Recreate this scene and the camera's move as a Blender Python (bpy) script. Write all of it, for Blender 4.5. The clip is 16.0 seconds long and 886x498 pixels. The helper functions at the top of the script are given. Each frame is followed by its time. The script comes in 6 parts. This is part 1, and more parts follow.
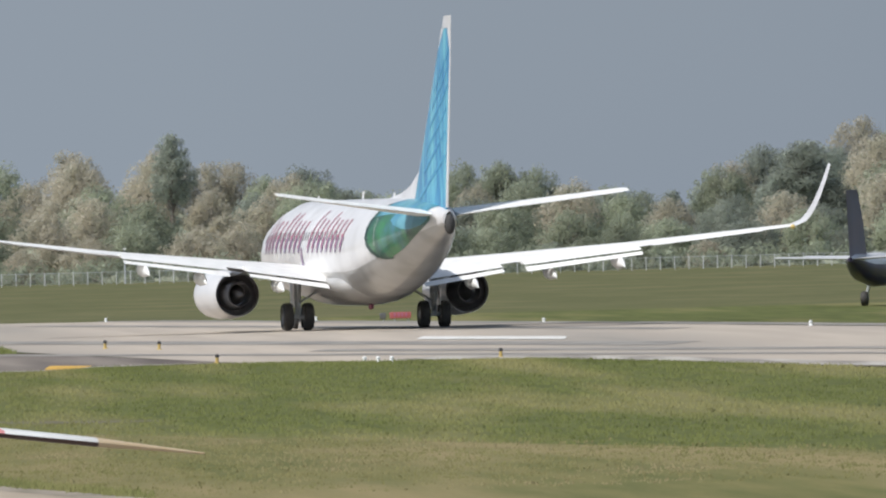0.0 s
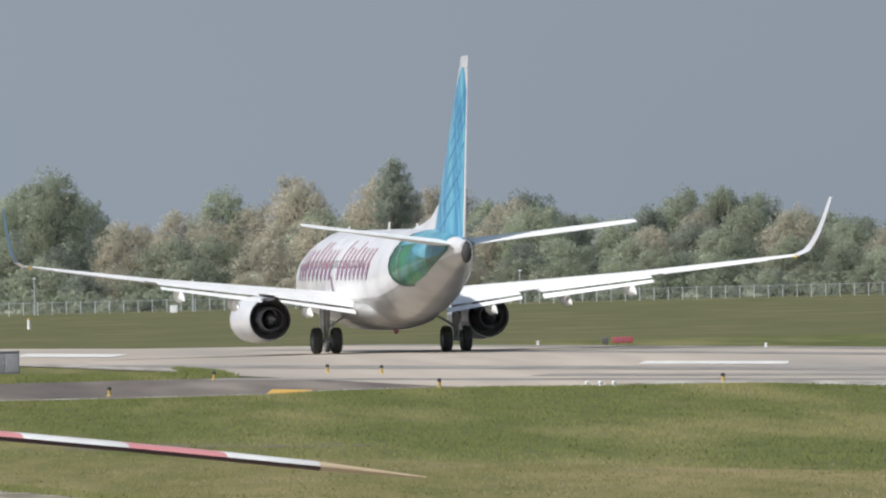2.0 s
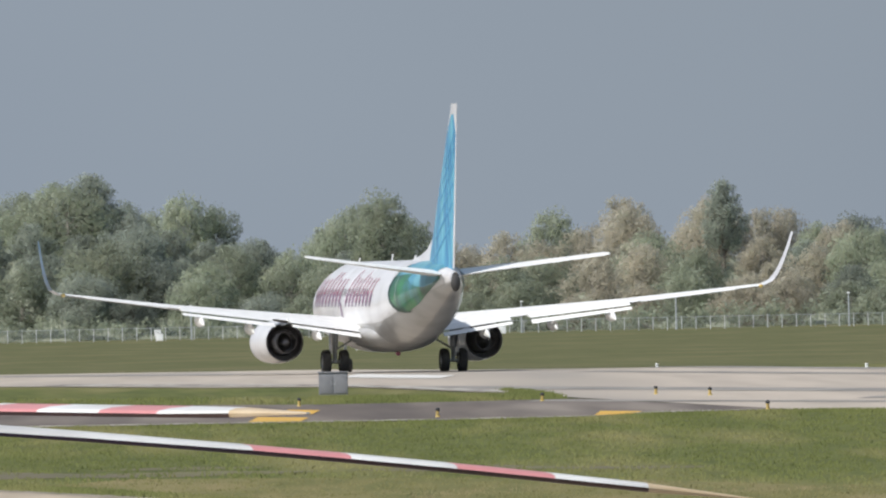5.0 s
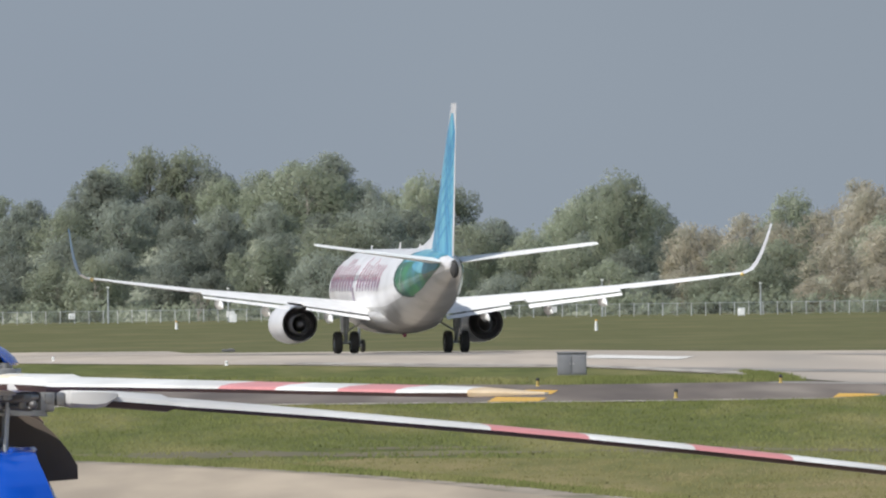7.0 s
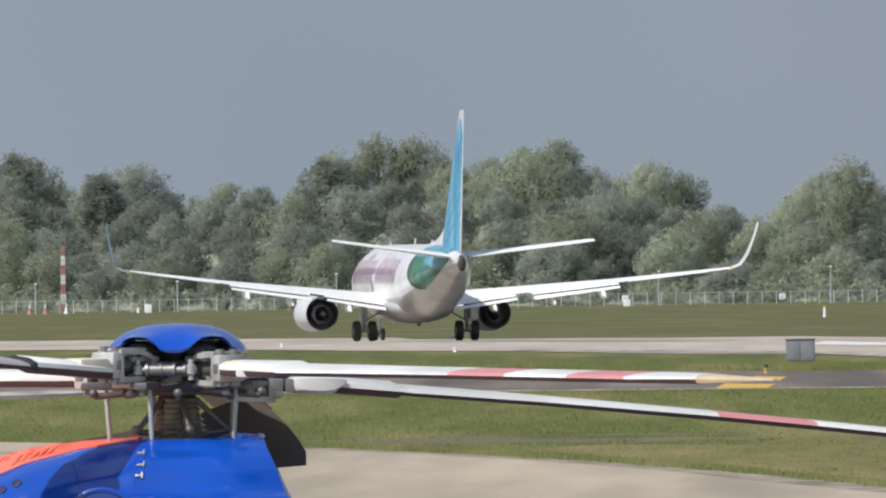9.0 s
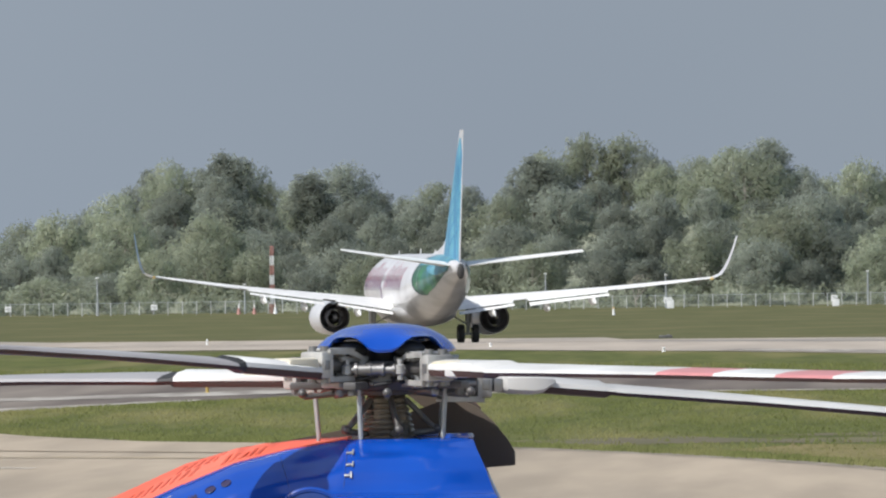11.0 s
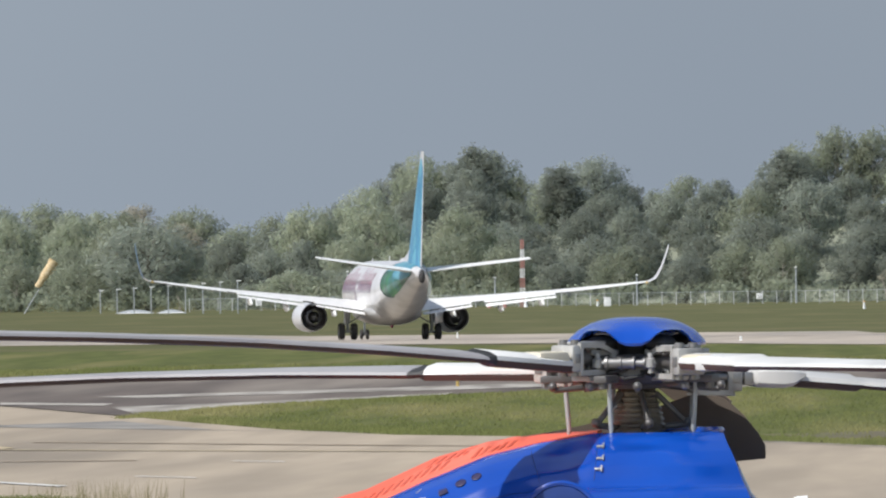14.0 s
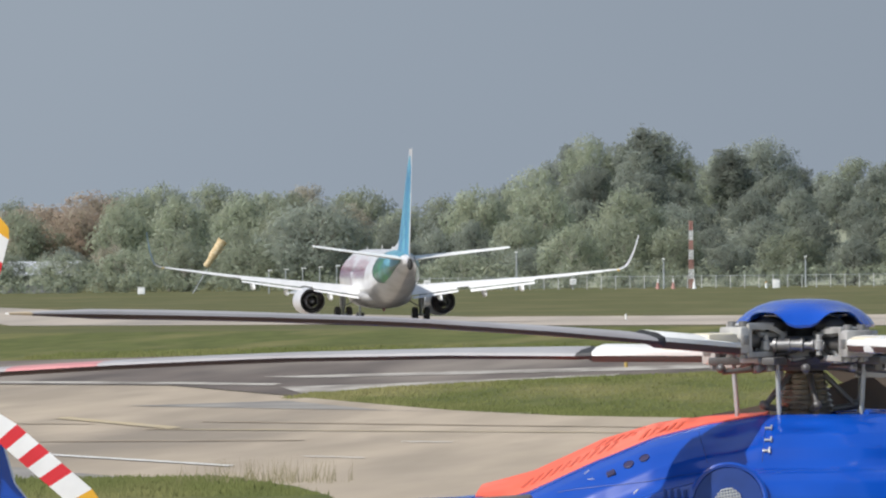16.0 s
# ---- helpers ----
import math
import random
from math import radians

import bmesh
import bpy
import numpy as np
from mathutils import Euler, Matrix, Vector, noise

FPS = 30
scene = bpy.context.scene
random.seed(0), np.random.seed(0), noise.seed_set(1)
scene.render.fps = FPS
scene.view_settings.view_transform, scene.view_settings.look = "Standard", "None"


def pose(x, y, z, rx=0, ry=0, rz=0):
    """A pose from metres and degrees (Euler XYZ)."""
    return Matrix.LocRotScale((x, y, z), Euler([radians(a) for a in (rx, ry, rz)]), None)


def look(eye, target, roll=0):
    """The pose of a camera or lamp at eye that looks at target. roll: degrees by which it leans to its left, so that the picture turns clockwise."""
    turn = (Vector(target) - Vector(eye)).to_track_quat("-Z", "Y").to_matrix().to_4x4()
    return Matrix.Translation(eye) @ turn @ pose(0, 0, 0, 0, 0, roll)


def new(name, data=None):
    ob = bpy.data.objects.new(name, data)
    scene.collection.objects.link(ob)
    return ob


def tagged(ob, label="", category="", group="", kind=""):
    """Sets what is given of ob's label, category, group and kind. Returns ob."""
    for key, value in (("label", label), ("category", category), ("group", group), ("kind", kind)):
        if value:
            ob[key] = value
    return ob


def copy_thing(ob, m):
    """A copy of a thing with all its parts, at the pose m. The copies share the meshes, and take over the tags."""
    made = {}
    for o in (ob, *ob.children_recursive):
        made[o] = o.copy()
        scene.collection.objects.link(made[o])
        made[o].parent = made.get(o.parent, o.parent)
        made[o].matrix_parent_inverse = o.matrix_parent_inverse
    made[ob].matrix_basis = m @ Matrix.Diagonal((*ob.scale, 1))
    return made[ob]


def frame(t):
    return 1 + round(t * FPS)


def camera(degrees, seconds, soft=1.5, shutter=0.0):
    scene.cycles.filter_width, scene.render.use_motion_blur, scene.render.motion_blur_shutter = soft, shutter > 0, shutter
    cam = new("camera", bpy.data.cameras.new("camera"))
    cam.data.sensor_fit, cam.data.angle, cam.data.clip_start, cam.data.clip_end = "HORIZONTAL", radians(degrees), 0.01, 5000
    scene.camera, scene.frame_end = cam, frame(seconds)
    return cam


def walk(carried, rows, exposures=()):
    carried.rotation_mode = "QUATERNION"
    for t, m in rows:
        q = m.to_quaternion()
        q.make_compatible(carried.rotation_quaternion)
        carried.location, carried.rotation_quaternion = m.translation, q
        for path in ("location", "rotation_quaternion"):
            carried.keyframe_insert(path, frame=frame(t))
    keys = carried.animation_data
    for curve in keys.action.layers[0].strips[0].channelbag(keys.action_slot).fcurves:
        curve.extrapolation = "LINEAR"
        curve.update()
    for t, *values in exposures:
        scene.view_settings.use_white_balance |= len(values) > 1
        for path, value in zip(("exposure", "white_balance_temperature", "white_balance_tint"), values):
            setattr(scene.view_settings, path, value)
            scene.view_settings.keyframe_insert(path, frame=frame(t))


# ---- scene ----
cam = camera(2.8, 16.0, soft=2.2)
EYE = 4.6
# seconds, yaw, pitch, roll of the panning camera on its stand
PAN = [
  (0, -2.5898, -0.0685, 1.514),
  (0.5, -2.4414, -0.0693, 1.552),
  (1, -2.2232, -0.0250, 1.468),
  (1.5, -2.0397, -0.0035, 1.313),
  (2, -1.8860, 0.0264, 1.374),
  (2.5, -1.7085, 0.0430, 1.421),
  (3, -1.4896, 0.0803, 1.354),
  (3.5, -1.3221, 0.0893, 1.331),
  (6, -0.5042, 0.1327, 0.973),
  (6.5, -0.3244, 0.0863, 0.804),
  (7, -0.0903, 0.0682, 0.788),
  (7.5, 0.1227, 0.0726, 0.904),
  (8, 0.3015, 0.0617, 0.814),
  (8.5, 0.4681, 0.0342, 0.747),
  (11, 1.2923, 0.0433, 0.807),
  (11.5, 1.4289, 0.0451, 0.615),
  (12, 1.5664, 0.0558, 0.647),
  (12.5, 1.6783, 0.0444, 0.667),
  (13, 1.8347, 0.0536, 0.698),
  (13.5, 1.9802, 0.0586, 0.700),
  (14, 2.0839, 0.0338, 0.793),
  (14.5, 2.1634, 0.0027, 0.680),
  (15, 2.3120, 0.0226, 0.581),
  (15.5, 2.4823, -0.0017, 0.623),
  (16, 2.6173, -0.0207, 0.571),
]
walk(cam, [(t, pose(0, 0, EYE, 90 + pitch, roll, yaw)) for t, yaw, pitch, roll in PAN], exposures=[(0.0, 0.0, 6350, 10), (16.0, 0.0, 6350, 10)])

# ---- light: a storm-grey sky with the sun out behind the camera ----
SUN_EL, SUN_AZ = 47.5, 230.0
world = bpy.data.worlds.new("world")
scene.world = world
world.use_nodes = True
wn = world.node_tree
wn.nodes.clear()
w_out = wn.nodes.new("ShaderNodeOutputWorld")
w_bg = wn.nodes.new("ShaderNodeBackground")
w_sky = wn.nodes.new("ShaderNodeTexSky")
w_sky.sky_type = 'NISHITA'
w_sky.sun_disc = False
w_sky.sun_elevation, w_sky.sun_rotation = radians(SUN_EL), radians(SUN_AZ)
w_gain = wn.nodes.new("ShaderNodeMix")
w_gain.data_type, w_gain.blend_type = 'RGBA', 'MULTIPLY'
w_gain.inputs[0].default_value = 1.0
w_gain.inputs[7].default_value = (0.15, 0.145, 0.14, 1)
w_mix = wn.nodes.new("ShaderNodeMix")
w_mix.data_type = 'RGBA'
w_tc = wn.nodes.new("ShaderNodeTexCoord")
w_sep = wn.nodes.new("ShaderNodeSeparateXYZ")
w_bank = wn.nodes.new("ShaderNodeMapRange")
w_bank.interpolation_type = 'SMOOTHSTEP'
w_bank.inputs["From Min"].default_value, w_bank.inputs["From Max"].default_value = -0.35, 0.75
w_bank.inputs["To Min"].default_value, w_bank.inputs["To Max"].default_value = 0.15, 0.96
wn.links.new(w_tc.outputs["Generated"], w_sep.inputs["Vector"])
wn.links.new(w_sep.outputs["Y"], w_bank.inputs["Value"])
wn.links.new(w_bank.outputs["Result"], w_mix.inputs[0])
w_noise = wn.nodes.new("ShaderNodeTexNoise")
w_noise.inputs["Scale"].default_value = 9.0
w_noise.inputs["Detail"].default_value = 3.0
w_ramp = wn.nodes.new("ShaderNodeValToRGB")
w_ramp.color_ramp.elements[0].color = (0.254, 0.300, 0.362, 1)
w_ramp.color_ramp.elements[1].color = (0.292, 0.339, 0.396, 1)
w_ramp.color_ramp.elements[0].position, w_ramp.color_ramp.elements[1].position = 0.35, 0.65
wn.links.new(w_noise.outputs["Fac"], w_ramp.inputs["Fac"])
wn.links.new(w_sky.outputs["Color"], w_gain.inputs[6])
wn.links.new(w_gain.outputs[2], w_mix.inputs[6])
# the cloud bank is heavier towards +x
w_east = wn.nodes.new("ShaderNodeMapRange")
w_east.interpolation_type = 'SMOOTHSTEP'
w_east.inputs["From Min"].default_value, w_east.inputs["From Max"].default_value = -0.07, 0.07
w_east.inputs["To Min"].default_value, w_east.inputs["To Max"].default_value = 1.10, 0.94
w_tone = wn.nodes.new("ShaderNodeVectorMath")
w_tone.operation = 'SCALE'
wn.links.new(w_sep.outputs["X"], w_east.inputs["Value"])
wn.links.new(w_ramp.outputs["Color"], w_tone.inputs[0])
wn.links.new(w_east.outputs["Result"], w_tone.inputs["Scale"])
wn.links.new(w_tone.outputs["Vector"], w_mix.inputs[7])
wn.links.new(w_mix.outputs[2], w_bg.inputs["Color"])
w_bg.inputs["Strength"].default_value = 1.0
wn.links.new(w_bg.outputs["Background"], w_out.inputs["Surface"])

sun = new("sun", bpy.data.lights.new("sun", 'SUN'))
sun.data.energy, sun.data.angle, sun.data.color = 4.5, radians(0.53), (1.0, 0.965, 0.91)
sun_dir = Vector((math.sin(radians(SUN_AZ)) * math.cos(radians(SUN_EL)), math.cos(radians(SUN_AZ)) * math.cos(radians(SUN_EL)), math.sin(radians(SUN_EL))))
sun.matrix_world = look(sun_dir * 300, (0, 0, 0))


# ---- materials ----
def material(name, colour, rough=0.6, metal=0.0, second=None, scale=3.0, stretch=(1, 1, 1), detail=5.0, bump=0.0, bump_scale=20.0, vary=0.0, spec=0.5, coat=0.0, third=None, third_scale=0.3, transmission=0.0, alpha=1.0):
    """A principled surface whose colour wanders between two or three tones at two scales."""
    m = bpy.data.materials.new(name)
    m.use_nodes = True
    nt = m.node_tree
    b = nt.nodes["Principled BSDF"]
    b.inputs["Roughness"].default_value = rough
    b.inputs["Metallic"].default_value = metal
    b.inputs["Specular IOR Level"].default_value = spec
    b.inputs["Coat Weight"].default_value = coat
    b.inputs["Coat Roughness"].default_value = 0.08
    b.inputs["Transmission Weight"].default_value = transmission
    b.inputs["Alpha"].default_value = alpha
    second = second or tuple(c * 0.88 for c in colour)
    tc = nt.nodes.new("ShaderNodeTexCoord")
    mp = nt.nodes.new("ShaderNodeMapping")
    mp.inputs["Scale"].default_value = stretch
    nt.links.new(tc.outputs["Object"], mp.inputs["Vector"])
    n = nt.nodes.new("ShaderNodeTexNoise")
    n.inputs["Scale"].default_value, n.inputs["Detail"].default_value = scale, detail
    nt.links.new(mp.outputs["Vector"], n.inputs["Vector"])
    r = nt.nodes.new("ShaderNodeValToRGB")
    r.color_ramp.elements[0].position, r.color_ramp.elements[1].position = 0.36, 0.64
    r.color_ramp.elements[0].color, r.color_ramp.elements[1].color = (*second, 1), (*colour, 1)
    nt.links.new(n.outputs["Fac"], r.inputs["Fac"])
    out = r.outputs["Color"]
    if third:
        n3 = nt.nodes.new("ShaderNodeTexNoise")
        n3.inputs["Scale"].default_value, n3.inputs["Detail"].default_value = third_scale, 4.0
        nt.links.new(mp.outputs["Vector"], n3.inputs["Vector"])
        r3 = nt.nodes.new("ShaderNodeValToRGB")
        r3.color_ramp.elements[0].position, r3.color_ramp.elements[1].position = 0.48, 0.66
        nt.links.new(n3.outputs["Fac"], r3.inputs["Fac"])
        mx = nt.nodes.new("ShaderNodeMix")
        mx.data_type = 'RGBA'
        mx.inputs[7].default_value = (*third, 1)
        nt.links.new(r3.outputs["Color"], mx.inputs[0])
        nt.links.new(out, mx.inputs[6])
        out = mx.outputs[2]
    if vary:
        oi = nt.nodes.new("ShaderNodeObjectInfo")
        mr = nt.nodes.new("ShaderNodeMapRange")
        mr.inputs["To Min"].default_value, mr.inputs["To Max"].default_value = 1 - vary, 1 + vary
        nt.links.new(oi.outputs["Random"], mr.inputs["Value"])
        hs = nt.nodes.new("ShaderNodeHueSaturation")
        nt.links.new(mr.outputs["Result"], hs.inputs["Value"])
        nt.links.new(out, hs.inputs["Color"])
        out = hs.outputs["Color"]
    nt.links.new(out, b.inputs["Base Color"])
    if bump:
        nb = nt.nodes.new("ShaderNodeTexNoise")
        nb.inputs["Scale"].default_value, nb.inputs["Detail"].default_value = bump_scale, 4.0
        nt.links.new(mp.outputs["Vector"], nb.inputs["Vector"])
        bp = nt.nodes.new("ShaderNodeBump")
        bp.inputs["Strength"].default_value, bp.inputs["Distance"].default_value = bump, 0.05
        nt.links.new(nb.outputs["Fac"], bp.inputs["Height"])
        nt.links.new(bp.outputs["Normal"], b.inputs["Normal"])
    return m


GRASS = material("grass", (0.112, 0.124, 0.040), 0.9, second=(0.078, 0.090, 0.029), scale=1.3, stretch=(1, 0.06, 1), detail=10, bump=0.3, bump_scale=3, third=(0.170, 0.158, 0.066), third_scale=0.20, spec=0.1)
GRASS_FAR = material("grass_far", (0.112, 0.113, 0.050), 0.9, second=(0.090, 0.094, 0.040), scale=0.5, stretch=(1, 0.28, 1), detail=6, third=(0.135, 0.125, 0.060), third_scale=0.10, spec=0.1)
BLADES_A = material("grass_blade", (0.116, 0.129, 0.041), 0.8, second=(0.090, 0.104, 0.033), scale=0.5, stretch=(1, 0.06, 1), third=(0.175, 0.166, 0.068), third_scale=0.2, spec=0.15)
GRASS_DRY = material("grass_dry", (0.165, 0.150, 0.060), 0.9, second=(0.112, 0.116, 0.042), scale=1.1, stretch=(1, 0.06, 1), detail=10, bump=0.5, bump_scale=3, third=(0.225, 0.185, 0.090), third_scale=0.25, spec=0.1)
BLADES_OLIVE = material("dry_blade", (0.158, 0.146, 0.062), 0.8, second=(0.122, 0.122, 0.045), scale=0.6, stretch=(1, 0.28, 1), third=(0.20, 0.168, 0.09), third_scale=0.25, spec=0.15)
BLADES_DRY = material("seed_stalk", (0.20, 0.175, 0.10), 0.8, spec=0.2)
CONCRETE = material("apron_concrete", (0.420, 0.348, 0.262), 0.85, second=(0.330, 0.274, 0.206), scale=0.5, stretch=(1, 0.05, 1), detail=9, third=(0.245, 0.206, 0.160), third_scale=0.16, spec=0.25)
RUNWAY = material("runway_concrete", (0.435, 0.375, 0.308), 0.85, second=(0.36, 0.312, 0.258), scale=0.4, stretch=(1, 0.05, 1), detail=8, third=(0.27, 0.245, 0.212), third_scale=0.10, spec=0.25)
ASPHALT = material("taxiway_asphalt", (0.140, 0.114, 0.096), 0.85, second=(0.092, 0.076, 0.066), scale=0.5, stretch=(1, 0.05, 1), detail=9, third=(0.225, 0.192, 0.160), third_scale=0.2, spec=0.3)
TAR = material("tar_joint", (0.27, 0.205, 0.140), 0.85, second=(0.36, 0.29, 0.215), scale=0.8)
RUBBER_MARK = material("rubber_streak", (0.19, 0.175, 0.158), 0.85, second=(0.27, 0.25, 0.22), scale=0.5, stretch=(1, 0.28, 1))
SHOULDER = material("shoulder_concrete", (0.42, 0.39, 0.345), 0.85, second=(0.22, 0.198, 0.172), scale=0.9, stretch=(1, 0.08, 1), detail=8, spec=0.25)
PAINT_WHITE = material("worn_white_paint", (0.72, 0.70, 0.66), 0.7, second=(0.5, 0.48, 0.44), scale=1.5)
PAINT_YELLOW = material("worn_yellow_paint", (0.62, 0.36, 0.045), 0.7, second=(0.50, 0.30, 0.06), scale=2.0)
LIGHT_YELLOW = material("faded_yellow_body", (0.50, 0.36, 0.10), 0.6, second=(0.40, 0.29, 0.09), scale=8)
PAINT_YELLOW_OLD = material("faded_yellow_paint", (0.44, 0.345, 0.20), 0.8, second=(0.40, 0.335, 0.235), scale=1.0)
EDGE_SOIL = material("edge_soil", (0.20, 0.165, 0.125), 0.95, second=(0.30, 0.26, 0.205), scale=1.2, stretch=(1, 0.28, 1), detail=8, third=(0.115, 0.105, 0.06), third_scale=0.5)
DIRT = material("bare_soil", (0.125, 0.100, 0.062), 0.95, second=(0.095, 0.090, 0.042), scale=0.9, stretch=(1, 0.28, 1), third=(0.13, 0.118, 0.05), third_scale=0.3)

WHITE_SKIN = material("aircraft_white", (0.70, 0.695, 0.70), 0.32, second=(0.62, 0.615, 0.625), scale=0.5, coat=0.3, third=(0.54, 0.53, 0.53), third_scale=0.35)
GREY_PAINT_AND_SHADE = material("grey_paint_and_shade", (0.40, 0.395, 0.39), 0.28, second=(0.45, 0.445, 0.435), scale=0.7, third=(0.33, 0.325, 0.315), third_scale=0.6, coat=0.3)
ALU = material("bare_aluminium", (0.62, 0.63, 0.65), 0.34, 0.85, second=(0.5, 0.51, 0.53), scale=2)
STEEL = material("grey_steel", (0.34, 0.335, 0.33), 0.42, 0.7, second=(0.22, 0.215, 0.21), scale=6)
DARK_METAL = material("dark_burnt_metal", (0.125, 0.120, 0.118), 0.42, 0.4, second=(0.18, 0.172, 0.165), scale=4)
FAN_DARK = material("nozzle_interior", (0.25, 0.24, 0.25), 0.5, 0.2, second=(0.20, 0.19, 0.20), scale=3)
RUBBER = material("tyre_rubber", (0.028, 0.027, 0.027), 0.75, second=(0.045, 0.043, 0.04), scale=6)
FLAP_WHITE = material("flap_white", (0.86, 0.85, 0.82), 0.4, second=(0.74, 0.73, 0.70), scale=1.6)
WING_SHADE = material("wing_shade_grey", (0.30, 0.295, 0.30), 0.38, second=(0.24, 0.235, 0.24), scale=0.8)
FIN_BLUE = material("feather_blue", (0.085, 0.335, 0.50), 0.35, second=(0.035, 0.19, 0.37), scale=1.0, stretch=(1, 3.2, 0.42), detail=3, third=(0.15, 0.44, 0.53), third_scale=0.5, coat=0.3)
WINGLET_BLUE = material("winglet_blue", (0.10, 0.19, 0.30), 0.4, second=(0.07, 0.14, 0.24), scale=2)
FIN_DEEP = material("feather_deep_blue", (0.045, 0.22, 0.42), 0.35, second=(0.07, 0.30, 0.48), scale=1.0, coat=0.3)
BIRD_GREEN = material("plumage_green", (0.030, 0.185, 0.060), 0.36, second=(0.012, 0.075, 0.050), scale=0.9, detail=3, third=(0.05, 0.17, 0.22), third_scale=0.55, coat=0.3)
BIRD_TEAL = material("plumage_teal", (0.05, 0.22, 0.34), 0.36, second=(0.03, 0.17, 0.17), scale=0.8, detail=3, third=(0.13, 0.34, 0.42), third_scale=0.6, coat=0.3)
BIRD_DARK = material("plumage_outline", (0.015, 0.045, 0.040), 0.4, second=(0.02, 0.07, 0.05), scale=2)
MARK_RED = material("lettering_red", (0.38, 0.115, 0.165), 0.4, second=(0.30, 0.10, 0.17), scale=2)
MARK_VIOLET = material("lettering_violet", (0.20, 0.15, 0.27), 0.4, second=(0.25, 0.14, 0.21), scale=2)
NAVY = material("navy_paint", (0.022, 0.026, 0.085), 0.4, second=(0.05, 0.03, 0.07), scale=0.7)
LAMP_GLASS = material("nav_light_amber", (0.75, 0.55, 0.20), 0.2)

HELI_BLUE = material("helicopter_blue", (0.004, 0.068, 0.42), 0.20, second=(0.003, 0.054, 0.35), scale=1.5, coat=0.8, spec=0.4, bump=0.05, bump_scale=2.2)
HELI_ORANGE = material("dayglo_orange", (0.86, 0.13, 0.065), 0.5, second=(0.78, 0.12, 0.06), scale=2.0, third=(0.80, 0.19, 0.12), third_scale=1.2)
SEAM_AND_SHADE_BLUE = material("seam_and_shade_blue", (0.004, 0.035, 0.20), 0.45, second=(0.003, 0.026, 0.15), scale=5)
GRILLE_DARK = material("grille_shadow_orange", (0.60, 0.11, 0.065), 0.7, second=(0.50, 0.085, 0.05), scale=9)
BLADE_WHITE = material("blade_white", (0.74, 0.735, 0.71), 0.38, second=(0.66, 0.65, 0.62), scale=2, third=(0.50, 0.49, 0.47), third_scale=0.7)
BLADE_SKY_GREY = material("blade_sky_grey", (0.40, 0.385, 0.385), 0.35, second=(0.34, 0.325, 0.325), scale=1.5, third=(0.29, 0.26, 0.26), third_scale=0.6)
BLADE_RED = material("blade_red", (0.56, 0.235, 0.235), 0.45, second=(0.48, 0.20, 0.20), scale=2)
BLADE_TAN = material("blade_tan", (0.47, 0.35, 0.21), 0.5, second=(0.55, 0.44, 0.30), scale=3)
BLADE_YELLOW = material("blade_yellow", (0.80, 0.42, 0.03), 0.45)
BLADE_UNDER_SHADE = material("blade_underside_shade", (0.075, 0.040, 0.034), 0.6, second=(0.055, 0.034, 0.030), scale=2)
STRIPE_RED = material("stripe_red", (0.66, 0.030, 0.040), 0.4)
COVER_BROWN = material("brown_composite", (0.115, 0.090, 0.068), 0.6, second=(0.095, 0.075, 0.058), scale=2.5)
CREAM = material("cream_cuff", (0.70, 0.64, 0.50), 0.45, second=(0.62, 0.56, 0.44), scale=4)
HUB_GREY = material("hub_grey", (0.52, 0.515, 0.50), 0.38, 0.35, second=(0.38, 0.375, 0.365), scale=7)
CLAMP_PALE = material("pale_clamp", (0.58, 0.565, 0.53), 0.4, 0.2, second=(0.42, 0.41, 0.385), scale=6, third=(0.26, 0.25, 0.235), third_scale=3.0)
BLACK_RUBBER = material("black_rubber", (0.022, 0.022, 0.023), 0.6, second=(0.035, 0.034, 0.034), scale=8)
MAST_BRONZE = material("mast_boot", (0.44, 0.40, 0.345), 0.26, 0.8, second=(0.26, 0.232, 0.20), scale=6)

BOX_GREY = material("box_grey", (0.215, 0.215, 0.225), 0.6, second=(0.18, 0.18, 0.19), scale=2)
GALV = material("galvanised", (0.44, 0.46, 0.47), 0.5, 0.3, second=(0.36, 0.38, 0.39), scale=5)
POST_PALE = material("pale_post", (0.50, 0.51, 0.50), 0.6, second=(0.42, 0.43, 0.42), scale=4)
MESH_WIRE = material("chain_wire", (0.40, 0.42, 0.40), 0.6, second=(0.33, 0.35, 0.33), scale=1)
SIGN_WHITE = material("sign_white", (0.82, 0.82, 0.80), 0.5)
SIGN_RED = material("sign_red", (0.40, 0.10, 0.095), 0.5, second=(0.33, 0.08, 0.08), scale=2)
MAST_RED = material("mast_red", (0.48, 0.25, 0.21), 0.6)
STRAW = material("windsock_cloth", (0.66, 0.54, 0.34), 0.8, second=(0.5, 0.36, 0.18), scale=4)
ROOF_SHEET = material("roof_sheet", (0.46, 0.48, 0.50), 0.5, second=(0.36, 0.38, 0.40), scale=1.0)

BARK = material("bark", (0.13, 0.105, 0.085), 0.9, second=(0.085, 0.070, 0.058), scale=3)
BARK_PALE = material("pale_bark", (0.34, 0.31, 0.27), 0.9, second=(0.24, 0.215, 0.185), scale=3)


